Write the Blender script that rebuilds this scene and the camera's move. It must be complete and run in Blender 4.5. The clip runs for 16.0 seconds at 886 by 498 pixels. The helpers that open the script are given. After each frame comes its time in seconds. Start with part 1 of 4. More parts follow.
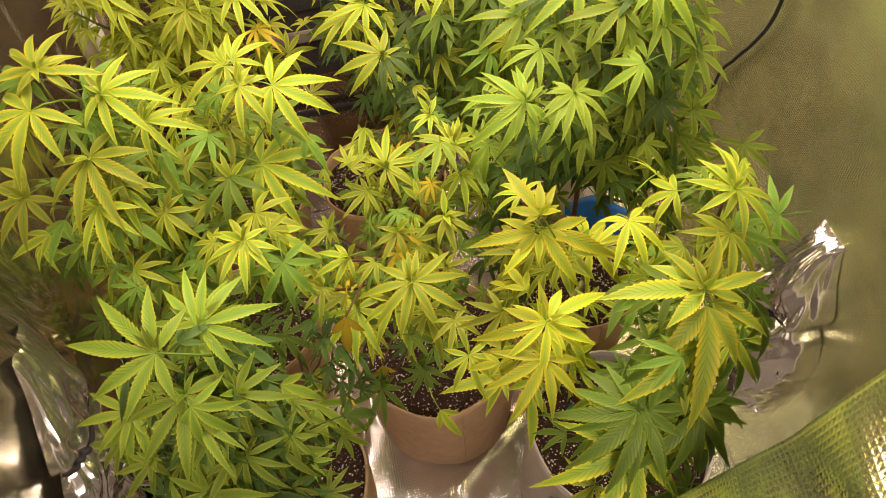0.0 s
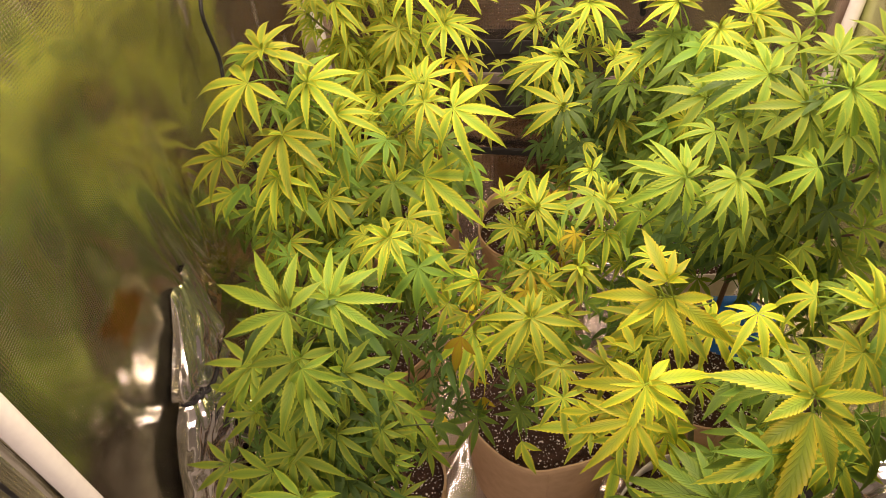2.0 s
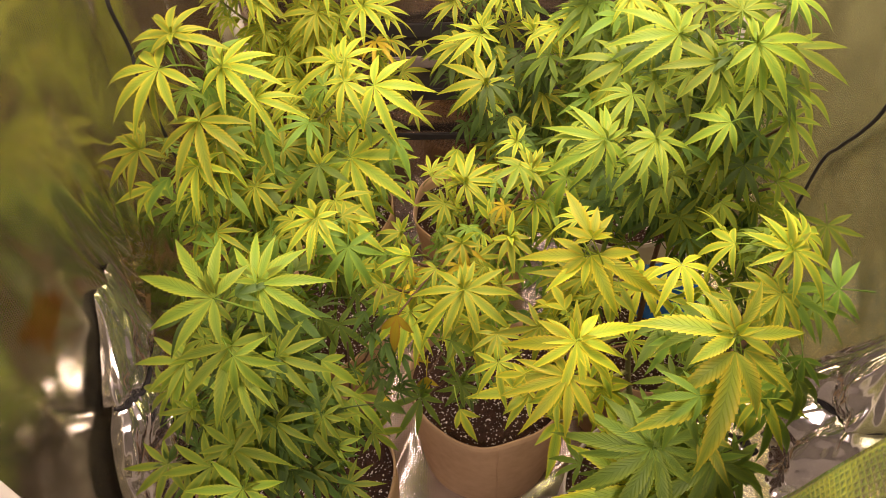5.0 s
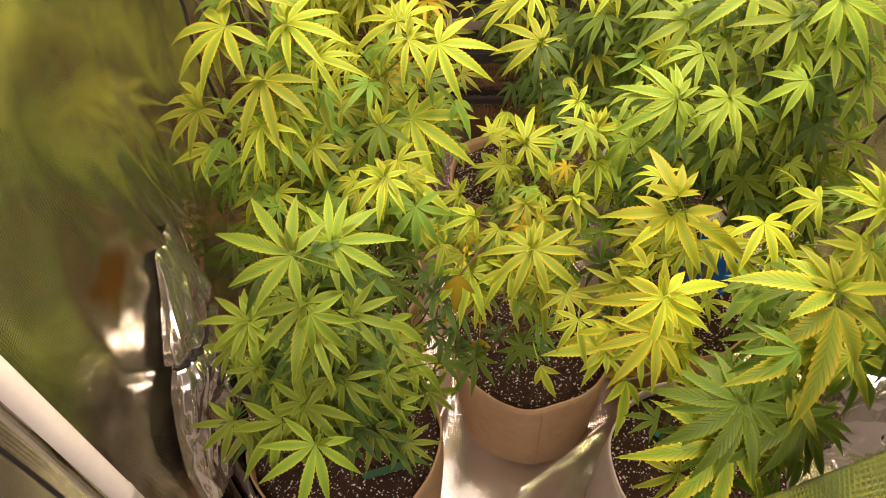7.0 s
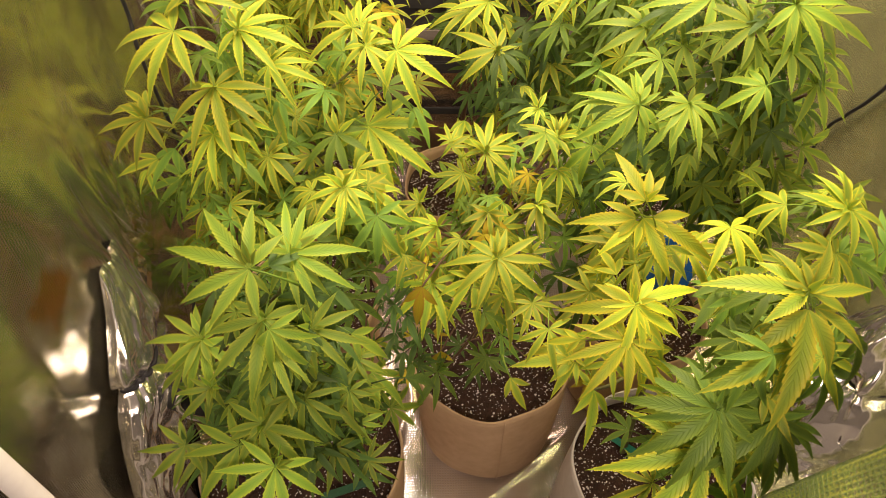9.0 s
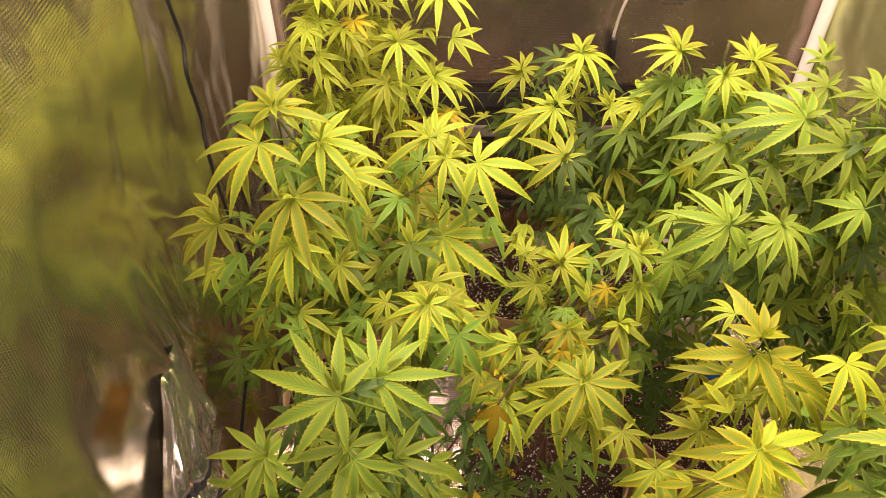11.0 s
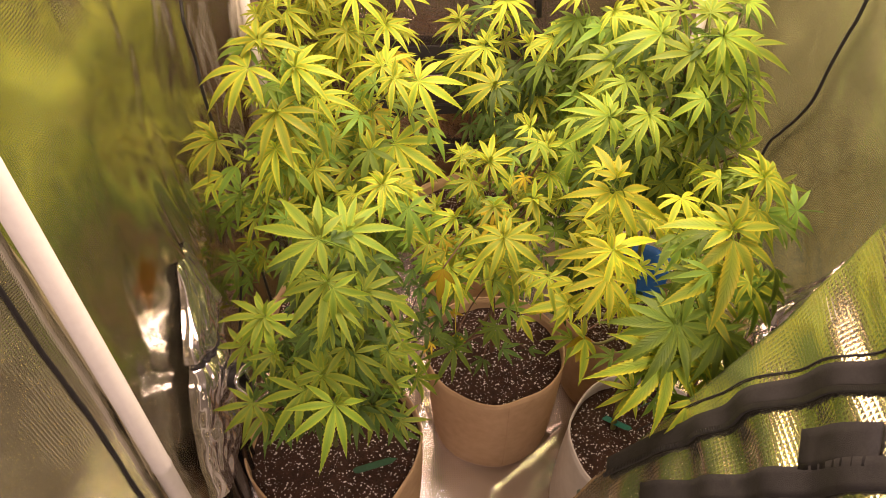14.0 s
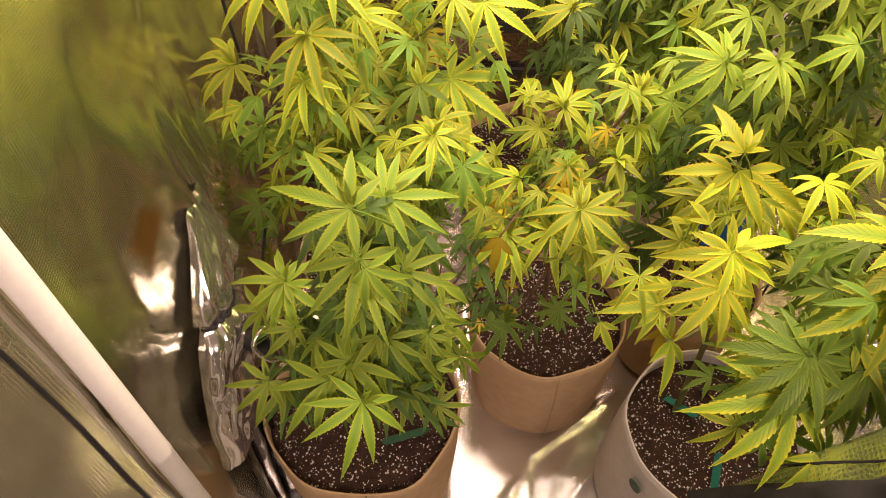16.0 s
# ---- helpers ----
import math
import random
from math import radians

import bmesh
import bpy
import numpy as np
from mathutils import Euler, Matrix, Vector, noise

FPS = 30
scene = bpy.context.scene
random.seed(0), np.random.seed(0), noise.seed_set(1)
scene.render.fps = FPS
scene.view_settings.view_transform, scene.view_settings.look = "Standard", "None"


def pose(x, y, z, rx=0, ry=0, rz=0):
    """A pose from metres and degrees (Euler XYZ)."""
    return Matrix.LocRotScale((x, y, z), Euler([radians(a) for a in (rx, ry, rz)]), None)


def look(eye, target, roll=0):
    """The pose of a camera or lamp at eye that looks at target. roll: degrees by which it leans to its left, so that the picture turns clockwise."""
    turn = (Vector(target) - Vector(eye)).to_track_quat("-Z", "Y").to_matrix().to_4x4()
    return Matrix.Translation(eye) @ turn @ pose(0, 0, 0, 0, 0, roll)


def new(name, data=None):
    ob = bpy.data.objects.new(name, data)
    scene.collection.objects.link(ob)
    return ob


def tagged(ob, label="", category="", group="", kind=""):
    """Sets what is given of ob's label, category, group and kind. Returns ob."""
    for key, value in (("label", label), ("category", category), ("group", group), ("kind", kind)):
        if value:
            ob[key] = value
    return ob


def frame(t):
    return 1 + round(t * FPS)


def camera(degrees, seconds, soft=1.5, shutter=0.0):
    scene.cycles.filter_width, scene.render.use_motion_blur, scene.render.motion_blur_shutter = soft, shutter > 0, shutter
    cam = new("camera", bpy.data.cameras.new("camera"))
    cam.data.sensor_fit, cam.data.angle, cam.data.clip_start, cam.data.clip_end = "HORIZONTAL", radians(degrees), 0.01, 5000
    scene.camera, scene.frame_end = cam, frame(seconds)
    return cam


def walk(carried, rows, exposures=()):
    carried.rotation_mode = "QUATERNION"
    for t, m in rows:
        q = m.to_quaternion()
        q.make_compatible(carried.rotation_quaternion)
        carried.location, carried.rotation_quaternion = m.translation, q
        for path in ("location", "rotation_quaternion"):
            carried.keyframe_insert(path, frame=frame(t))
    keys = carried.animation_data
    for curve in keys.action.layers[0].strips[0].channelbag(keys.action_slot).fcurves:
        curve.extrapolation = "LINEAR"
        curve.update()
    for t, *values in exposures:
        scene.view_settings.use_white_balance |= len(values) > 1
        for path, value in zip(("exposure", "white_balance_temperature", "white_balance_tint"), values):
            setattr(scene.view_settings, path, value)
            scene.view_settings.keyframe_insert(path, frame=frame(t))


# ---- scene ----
cam = camera(62.3, 16.0, soft=0.4)
PATH = [
    (0, (0.053, 0.429, 1.377), (0.166, 1.491, -0.072), -6.74),
    (0.5, (0.071, 0.43, 1.376), (0.258, 1.425, -0.112), 0.44),
    (1, (0.072, 0.413, 1.382), (0.062, 1.514, -0.043), -3.19),
    (1.5, (0.062, 0.381, 1.386), (-0.063, 1.499, -0.02), -1.21),
    (2, (0.073, 0.378, 1.388), (-0.165, 1.555, 0.047), -5.07),
    (2.5, (0.071, 0.345, 1.43), (-0.044, 1.606, 0.152), -2.66),
    (3, (0.036, 0.298, 1.434), (-0.059, 1.561, 0.155), -1.56),
    (3.5, (0.071, 0.314, 1.412), (-0.051, 1.566, 0.125), -1.82),
    (4, (0.096, 0.35, 1.386), (-0.009, 1.545, 0.044), -3.88),
    (4.2, (0.101, 0.364, 1.373), (-0.013, 1.534, 0.01), -5.14),
    (6.3, (0.037, 0.36, 1.361), (-0.037, 1.567, 0.027), -1.5),
    (6.5, (0.026, 0.362, 1.372), (-0.068, 1.551, 0.025), -2.86),
    (7, (0.011, 0.349, 1.359), (-0.108, 1.474, -0.041), -4.66),
    (7.5, (-0.019, 0.34, 1.324), (-0.141, 1.373, -0.146), -2.83),
    (8, (-0.02, 0.35, 1.31), (-0.086, 1.383, -0.162), -0.52),
    (8.5, (-0.008, 0.358, 1.321), (-0.052, 1.431, -0.124), -2.14),
    (9, (-0.007, 0.362, 1.337), (-0.002, 1.514, -0.046), -0.77),
    (9.5, (-0.019, 0.374, 1.35), (-0.011, 1.581, 0.014), -0.96),
    (9.7, (-0.024, 0.382, 1.353), (-0.016, 1.605, 0.032), -1.37),
    (11.8, (-0.129, 0.434, 1.353), (-0.161, 1.727, 0.1), 0.0),
    (12, (-0.114, 0.42, 1.374), (-0.186, 1.709, 0.119), -1.86),
    (12.5, (-0.089, 0.403, 1.386), (-0.108, 1.733, 0.173), -3.95),
    (13, (-0.084, 0.301, 1.399), (-0.097, 1.627, 0.182), -2.24),
    (13.5, (-0.07, 0.15, 1.425), (-0.075, 1.412, 0.142), -2.64),
    (14, (-0.065, 0.109, 1.446), (-0.021, 1.37, 0.162), -1.07),
    (14.5, (-0.038, 0.191, 1.447), (-0.157, 1.501, 0.219), -4.35),
    (15, (-0.03, 0.288, 1.413), (-0.069, 1.526, 0.107), -3.15),
    (15.5, (-0.067, 0.321, 1.374), (-0.137, 1.519, 0.032), -3.71),
    (16, (-0.086, 0.324, 1.34), (-0.139, 1.417, -0.089), -1.33),
]
EXPOSURES = [(0.0, -0.32, 7050, 28), (2.0, -0.32, 7050, 32), (4.0, -0.33, 7000, 37), (6.5, -0.26, 7050, 32), (8.5, -0.19, 7050, 27), (9.7, -0.22, 7050, 30), (11.8, -0.26, 7150, 41), (13.0, -0.24, 7150, 42), (14.0, -0.18, 7350, 40), (15.0, -0.22, 7250, 41), (16.0, -0.11, 7350, 36)]
walk(cam, [(t, look(eye, target, roll)) for t, eye, target, roll in PATH], EXPOSURES)

# ---- world and light: a grow lamp hung high in the tent, dim room outside ----
world = bpy.data.worlds.new("room_air")
scene.world = world
world.use_nodes = True
world.node_tree.nodes["Background"].inputs[0].default_value = (0.9, 0.82, 0.7, 1)
world.node_tree.nodes["Background"].inputs[1].default_value = 0.015


def area_lamp(name, place, target, size_x, size_y, watts, colour):
    data = bpy.data.lights.new(name, "AREA")
    data.shape, data.size, data.size_y, data.energy, data.color = "RECTANGLE", size_x, size_y, watts, colour
    ob = new(name, data)
    ob.matrix_world = look(place, target)
    return ob


area_lamp("grow_lamp", (0.15, 1.36, 1.61), (0.15, 1.361, 0.0), 0.50, 0.80, 30.0, (1.0, 0.90, 0.70))
# added fill from outside the open front, no real fixture there
area_lamp("room_lamp", (0.1, -0.7, 2.1), (0.1, 0.3, 0.6), 0.6, 0.6, 38.0, (1.0, 0.90, 0.76))


# ---- materials ----
def material(name, colour, rough=0.6, metal=0.0):
    m = bpy.data.materials.new(name)
    m.use_nodes = True
    b = m.node_tree.nodes["Principled BSDF"]
    b.inputs["Base Color"].default_value = (*colour, 1)
    b.inputs["Roughness"].default_value = rough
    b.inputs["Metallic"].default_value = metal
    return m


def nd(m, kind, **kw):
    n = m.node_tree.nodes.new(kind)
    for k, v in kw.items():
        n.inputs[k].default_value = v
    return n


def ln(m, a, ai, b, bi):
    m.node_tree.links.new(a.outputs[ai], b.inputs[bi])


def bsdf(m):
    return m.node_tree.nodes["Principled BSDF"]


def ramp(m, stops):
    r = m.node_tree.nodes.new("ShaderNodeValToRGB")
    el = r.color_ramp.elements
    while len(el) < len(stops):
        el.new(0.5)
    for e, (p, c) in zip(el, stops):
        e.position, e.color = p, (*c, 1)
    return r


def noisy(name, dark, light, scale, rough=0.8, bump=0.3, bump_scale=None, detail=6.0, metal=0.0, dist=0.01):
    """A surface with two scales of noise in colour and a fine relief."""
    m = material(name, light, rough, metal)
    tc = nd(m, "ShaderNodeTexCoord")
    n1 = nd(m, "ShaderNodeTexNoise", Scale=scale, Detail=detail)
    n2 = nd(m, "ShaderNodeTexNoise", Scale=scale * 7.0, Detail=4.0)
    mix = nd(m, "ShaderNodeMath")
    mix.operation = "MULTIPLY_ADD"
    mix.inputs[1].default_value = 0.5
    ln(m, tc, "Object", n1, "Vector"), ln(m, tc, "Object", n2, "Vector")
    ln(m, n1, "Fac", mix, 0)
    half = nd(m, "ShaderNodeMath")
    half.operation = "MULTIPLY"
    half.inputs[1].default_value = 0.5
    ln(m, n2, "Fac", half, 0), ln(m, half, 0, mix, 2)
    r = ramp(m, [(0.3, dark), (0.7, light)])
    ln(m, mix, 0, r, 0), ln(m, r, 0, bsdf(m), "Base Color")
    if bump:
        n3 = nd(m, "ShaderNodeTexNoise", Scale=bump_scale or scale * 12, Detail=5.0)
        ln(m, tc, "Object", n3, "Vector")
        b = nd(m, "ShaderNodeBump", Strength=bump, Distance=dist)
        ln(m, n3, "Fac", b, "Height"), ln(m, b, 0, bsdf(m), "Normal")
    return m


def silver_fabric(name, rough, weave, wrinkle, tint=(0.78, 0.76, 0.72), cell=330.0, metal=0.92, crush=4.0, grid=None):
    """Metallised tent cloth: a fine ripstop weave over slack wrinkles."""
    m = material(name, tint, rough, metal)
    tc = nd(m, "ShaderNodeTexCoord")
    heights = []
    for axis in ("X", "Y"):
        w = nd(m, "ShaderNodeTexWave", Scale=cell / 4.0, Distortion=0.4)
        w.bands_direction = axis
        ln(m, tc, "UV", w, "Vector")
        heights.append(w)
    top = nd(m, "ShaderNodeMath")
    top.operation = "MAXIMUM"
    ln(m, heights[0], "Fac", top, 0), ln(m, heights[1], "Fac", top, 1)
    b1 = nd(m, "ShaderNodeBump", Strength=weave, Distance=0.002)
    ln(m, top, 0, b1, "Height")
    n = nd(m, "ShaderNodeTexNoise", Scale=crush, Detail=2.0, Distortion=0.8)
    ln(m, tc, "Object", n, "Vector")
    b2 = nd(m, "ShaderNodeBump", Strength=wrinkle, Distance=0.03)
    ln(m, n, "Fac", b2, "Height"), ln(m, b1, 0, b2, "Normal")
    ln(m, b2, 0, bsdf(m), "Normal")
    smear = nd(m, "ShaderNodeTexNoise", Scale=2.2, Detail=3.0)
    ln(m, tc, "Object", smear, "Vector")
    mr = nd(m, "ShaderNodeMapRange")
    mr.inputs[3].default_value, mr.inputs[4].default_value = rough * 0.7, rough * 1.35
    ln(m, smear, "Fac", mr, 0), ln(m, mr, 0, bsdf(m), "Roughness")
    grime = ramp(m, [(0.35, tuple(0.78 * c for c in tint)), (0.6, tint)])
    n4 = nd(m, "ShaderNodeTexNoise", Scale=9.0, Detail=6.0)
    ln(m, tc, "Object", n4, "Vector"), ln(m, n4, "Fac", grime, 0)
    thread = ramp(m, [(0.45, (0.62, 0.61, 0.60)), (0.85, (1.0, 1.0, 1.0))])
    ln(m, top, 0, thread, 0)
    mul = m.node_tree.nodes.new("ShaderNodeMixRGB")
    mul.blend_type = "MULTIPLY"
    mul.inputs[0].default_value = min(1.0, weave * 1.6) if grid is None else grid
    ln(m, grime, 0, mul, 1), ln(m, thread, 0, mul, 2), ln(m, mul, 0, bsdf(m), "Base Color")
    return m


def leaf_material(name, vein, blade, edge):
    """Leaf: pale or green veins fan out from the midrib, the blade yellows towards its saw-toothed edge."""
    m = material(name, blade, 0.48)
    bsdf(m).inputs["Specular IOR Level"].default_value = 0.28
    tc, sep, info = nd(m, "ShaderNodeTexCoord"), nd(m, "ShaderNodeSeparateXYZ"), nd(m, "ShaderNodeObjectInfo")
    ln(m, tc, "UV", sep, 0)

    def op(kind, a, b=None, c=None):
        n = m.node_tree.nodes.new("ShaderNodeMath")
        n.operation = kind
        for i, v in enumerate((a, b, c)):
            if v is None:
                continue
            if isinstance(v, (int, float)):
                n.inputs[i].default_value = v
            else:
                m.node_tree.links.new(v, n.inputs[i])
        return n.outputs[0]
    u, v = sep.outputs[0], sep.outputs[1]
    across = op("ABSOLUTE", op("MULTIPLY_ADD", v, 2.0, -1.0))
    wave = op("SINE", op("MULTIPLY", op("SUBTRACT", u, op("MULTIPLY", across, 0.15)), 82.0))
    rib = op("LESS_THAN", across, 0.055)
    veins = op("MAXIMUM", op("MULTIPLY", op("POWER", op("MAXIMUM", wave, 0.0), 3.0), 0.55), rib)
    n = nd(m, "ShaderNodeTexNoise", Scale=38.0, Detail=4.0)
    ln(m, tc, "Object", n, "Vector")
    edge_f = op("MULTIPLY", op("POWER", across, 2.7), op("MULTIPLY_ADD", n.outputs["Fac"], 0.9, 0.25))
    mix1 = m.node_tree.nodes.new("ShaderNodeMixRGB")
    mix1.inputs[1].default_value, mix1.inputs[2].default_value = (*blade, 1), (*edge, 1)
    m.node_tree.links.new(edge_f, mix1.inputs[0])
    mix2 = m.node_tree.nodes.new("ShaderNodeMixRGB")
    mix2.inputs[2].default_value = (*vein, 1)
    m.node_tree.links.new(op("MULTIPLY", veins, 0.42), mix2.inputs[0])
    ln(m, mix1, 0, mix2, 1)
    hue = nd(m, "ShaderNodeHueSaturation", Saturation=1.0)
    m.node_tree.links.new(op("MULTIPLY_ADD", info.outputs["Random"], 0.022, 0.489), hue.inputs["Hue"])
    m.node_tree.links.new(op("MULTIPLY_ADD", info.outputs["Random"], 0.6, 0.66), hue.inputs["Value"])
    ln(m, mix2, 0, hue, "Color"), ln(m, hue, 0, bsdf(m), "Base Color")
    bump = nd(m, "ShaderNodeBump", Strength=0.40, Distance=0.0025)
    m.node_tree.links.new(op("SUBTRACT", 1.0, veins), bump.inputs["Height"])
    ln(m, bump, 0, bsdf(m), "Normal")
    tr = nd(m, "ShaderNodeBsdfTranslucent")
    ln(m, hue, 0, tr, "Color")
    ms = nd(m, "ShaderNodeMixShader")
    ms.inputs[0].default_value = 0.18
    ln(m, bsdf(m), 0, ms, 1), ln(m, tr, 0, ms, 2)
    ln(m, ms, 0, m.node_tree.nodes["Material Output"], 0)
    return m


LEAF = {
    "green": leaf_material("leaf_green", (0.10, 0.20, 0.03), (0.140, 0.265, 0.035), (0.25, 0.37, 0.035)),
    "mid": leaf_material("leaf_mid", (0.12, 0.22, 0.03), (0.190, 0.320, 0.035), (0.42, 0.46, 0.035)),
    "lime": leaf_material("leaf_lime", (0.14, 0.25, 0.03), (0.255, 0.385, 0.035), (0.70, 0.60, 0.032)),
    "yellow": leaf_material("leaf_yellow", (0.19, 0.31, 0.03), (0.340, 0.460, 0.030), (0.82, 0.66, 0.030)),
    # dark green of withered leaves, also painted shade below the bushy tops
    "dark": leaf_material("leaf_dark_and_shade", (0.05, 0.10, 0.02), (0.072, 0.145, 0.028), (0.12, 0.20, 0.028)),
    "dying": leaf_material("leaf_dying", (0.38, 0.36, 0.03), (0.56, 0.47, 0.025), (0.52, 0.27, 0.03)),
}
STEM = noisy("stem_skin", (0.10, 0.07, 0.03), (0.22, 0.26, 0.07), 30, 0.6, 0.3)
STEM_RED = noisy("stem_red", (0.10, 0.04, 0.03), (0.17, 0.10, 0.05), 30, 0.55, 0.3)
FELT_TAN = noisy("felt_tan", (0.50, 0.33, 0.19), (0.64, 0.45, 0.27), 6, 0.95, 0.5, 700, dist=0.002)
FELT_GREY = noisy("felt_grey", (0.64, 0.59, 0.56), (0.78, 0.73, 0.70), 6, 0.95, 0.5, 700, dist=0.002)
SOIL = noisy("soil", (0.014, 0.007, 0.004), (0.080, 0.034, 0.020), 45, 0.95, 1.0, 160, dist=0.012)
PERLITE = noisy("perlite", (0.55, 0.48, 0.45), (0.85, 0.80, 0.76), 90, 0.9, 0.3)
CLOTH_SIDE = silver_fabric("silver_cloth_grey", 0.14, 0.14, 0.5, (0.74, 0.71, 0.60), 300.0, 0.95, 3.0)
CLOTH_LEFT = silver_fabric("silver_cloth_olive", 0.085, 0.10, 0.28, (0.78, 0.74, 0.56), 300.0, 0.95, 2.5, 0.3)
# plain silver cloth; the yellow-green tint stands in for light off the leaves
CLOTH = silver_fabric("silver_cloth", 0.21, 0.20, 0.40, (0.82, 0.88, 0.44), 280.0, 0.78, 4.0, 0.5)
CLOTH_BACK = silver_fabric("silver_cloth_back", 0.17, 0.14, 0.30, (0.64, 0.54, 0.47), 330.0, 0.95, 5.0, 0.4)
FLOOR_CLOTH = silver_fabric("silver_floor", 0.17, 0.08, 0.12, (0.98, 0.96, 0.94), 200.0, 0.78, 6.0, 0.6)
SLEEVE = silver_fabric("silver_sleeve", 0.14, 0.04, 0.25, (0.95, 0.92, 0.90), 330.0, 0.95, 7.0)
FLAP = silver_fabric("silver_flap", 0.10, 0.13, 0.10, (0.92, 0.92, 0.76), 230.0, 0.95, 4.0, 0.4)
DARK_LINING = silver_fabric("dark_lining", 0.22, 0.05, 0.3, (0.13, 0.11, 0.10), 300.0, 0.9, 6.0)
WHITE_POLE = noisy("white_pole", (0.80, 0.77, 0.74), (0.88, 0.86, 0.83), 12, 0.35, 0.05)
BLACK_WEB = noisy("black_web", (0.012, 0.011, 0.011), (0.03, 0.028, 0.028), 60, 0.75, 0.6, 900, dist=0.001)
BLACK_MESH = noisy("black_mesh", (0.02, 0.018, 0.017), (0.05, 0.042, 0.04), 25, 0.6, 0.6, 500, dist=0.001)
GREY_WEB = noisy("grey_web", (0.16, 0.13, 0.12), (0.24, 0.20, 0.18), 25, 0.7, 0.3)
BLACK_RUBBER = noisy("black_rubber", (0.01, 0.01, 0.01), (0.025, 0.024, 0.024), 60, 0.45, 0.1)
GREY_CORD = noisy("grey_cord", (0.38, 0.35, 0.32), (0.5, 0.47, 0.44), 40, 0.5, 0.1)
TEAL = noisy("teal_plastic", (0.0, 0.15, 0.11), (0.01, 0.24, 0.18), 20, 0.4, 0.1)
DARK_TEAL = noisy("dark_teal_plastic", (0.01, 0.07, 0.035), (0.02, 0.12, 0.06), 20, 0.4, 0.1)
BLUE = noisy("blue_plastic", (0.0, 0.10, 0.42), (0.005, 0.16, 0.58), 14, 0.5, 0.2)
BADGE = noisy("badge_green", (0.10, 0.16, 0.13), (0.20, 0.27, 0.22), 60, 0.8, 0.2)
PRINT = noisy("faded_print", (0.05, 0.045, 0.04), (0.10, 0.09, 0.08), 90, 0.4, 0.3, metal=0.5)
ROOM = noisy("room_paint", (0.36, 0.33, 0.29), (0.44, 0.41, 0.36), 3, 0.9, 0.1)


# ---- mesh helpers ----
def mesh_of(name, verts, faces, mat, smooth=True, uvs=None):
    me = bpy.data.meshes.new(name)
    me.from_pydata([tuple(v) for v in verts], [], faces)
    me.materials.append(mat)
    if smooth:
        me.polygons.foreach_set("use_smooth", [True] * len(me.polygons))
    if uvs is not None:
        layer = me.uv_layers.new(name="UVMap")
        idx = np.zeros(len(me.loops), dtype=np.int32)
        me.loops.foreach_get("vertex_index", idx)
        layer.data.foreach_set("uv", np.asarray(uvs, dtype=np.float32)[idx].ravel())
    me.update()
    return me


def part(name, me, parent=None, label="", at=None):
    ob = new(name, me)
    if parent is not None:
        ob.parent = parent
    if at is not None:
        ob.matrix_basis = at
    if label:
        tagged(ob, label)
    return ob


def root(name, place, label, category, group=""):
    ob = new(name)
    ob.empty_display_size = 0.05
    ob.location = place
    return tagged(ob, label, category, group)


def tube(points, radii, sides=8):
    """A tube along points, closed at both ends."""
    pts = [Vector(p) for p in points]
    if isinstance(radii, (int, float)):
        radii = [radii] * len(pts)
    verts, faces = [], []
    side = None
    for i, p in enumerate(pts):
        d = (pts[min(i + 1, len(pts) - 1)] - pts[max(i - 1, 0)]).normalized()
        if side is None:
            side = d.orthogonal().normalized()
        side = (side - d * side.dot(d)).normalized()
        other = d.cross(side)
        for k in range(sides):
            a = 2 * math.pi * k / sides
            verts.append(p + radii[i] * (math.cos(a) * side + math.sin(a) * other))
    for i in range(len(pts) - 1):
        for k in range(sides):
            a, b = i * sides + k, i * sides + (k + 1) % sides
            faces.append((a, b, b + sides, a + sides))
    faces.append(tuple(reversed(range(sides))))
    faces.append(tuple(range((len(pts) - 1) * sides, len(pts) * sides)))
    return verts, faces


def curve_points(ctrl, n=12):
    """A smooth line through the control points."""
    c = [Vector(p) for p in ctrl]
    c = [c[0] * 2 - c[1]] + c + [c[-1] * 2 - c[-2]]
    out = []
    for i in range(1, len(c) - 2):
        for k in range(n):
            t = k / n
            out.append(0.5 * (2 * c[i] + (c[i + 1] - c[i - 1]) * t + (2 * c[i - 1] - 5 * c[i] + 4 * c[i + 1] - c[i + 2]) * t * t
                              + (3 * c[i] - c[i - 1] - 3 * c[i + 1] + c[i + 2]) * t ** 3))
    out.append(c[-2])
    return out


def sheet(f, nu, nv, thick):
    """A cloth sheet: f(u, v) gives its front face, with a second face behind it and a closed rim. UVs in metres."""
    verts, uvs, faces = [], [], []
    grid = [[Vector(f(i / nu, j / nv)) for j in range(nv + 1)] for i in range(nu + 1)]
    wide = (grid[nu][0] - grid[0][0]).length
    high = (grid[0][nv] - grid[0][0]).length
    n0 = ((grid[nu][0] - grid[0][0]).cross(grid[0][nv] - grid[0][0])).normalized()
    for side in (0, 1):
        for i in range(nu + 1):
            for j in range(nv + 1):
                verts.append(grid[i][j] - n0 * thick * side)
                uvs.append((i / nu * wide, j / nv * high))
    size = (nu + 1) * (nv + 1)
    w = nv + 1
    for i in range(nu):
        for j in range(nv):
            a = i * w + j
            faces.append((a, a + w, a + w + 1, a + 1))
            faces.append((size + a, size + a + 1, size + a + w + 1, size + a + w))
    ring = [i * w for i in range(nu)] + [nu * w + j for j in range(nv)] + [i * w + nv for i in range(nu, 0, -1)] + [j for j in range(nv, 0, -1)]
    for a, b in zip(ring, ring[1:] + ring[:1]):
        faces.append((b, a, size + a, size + b))
    return verts, faces, uvs


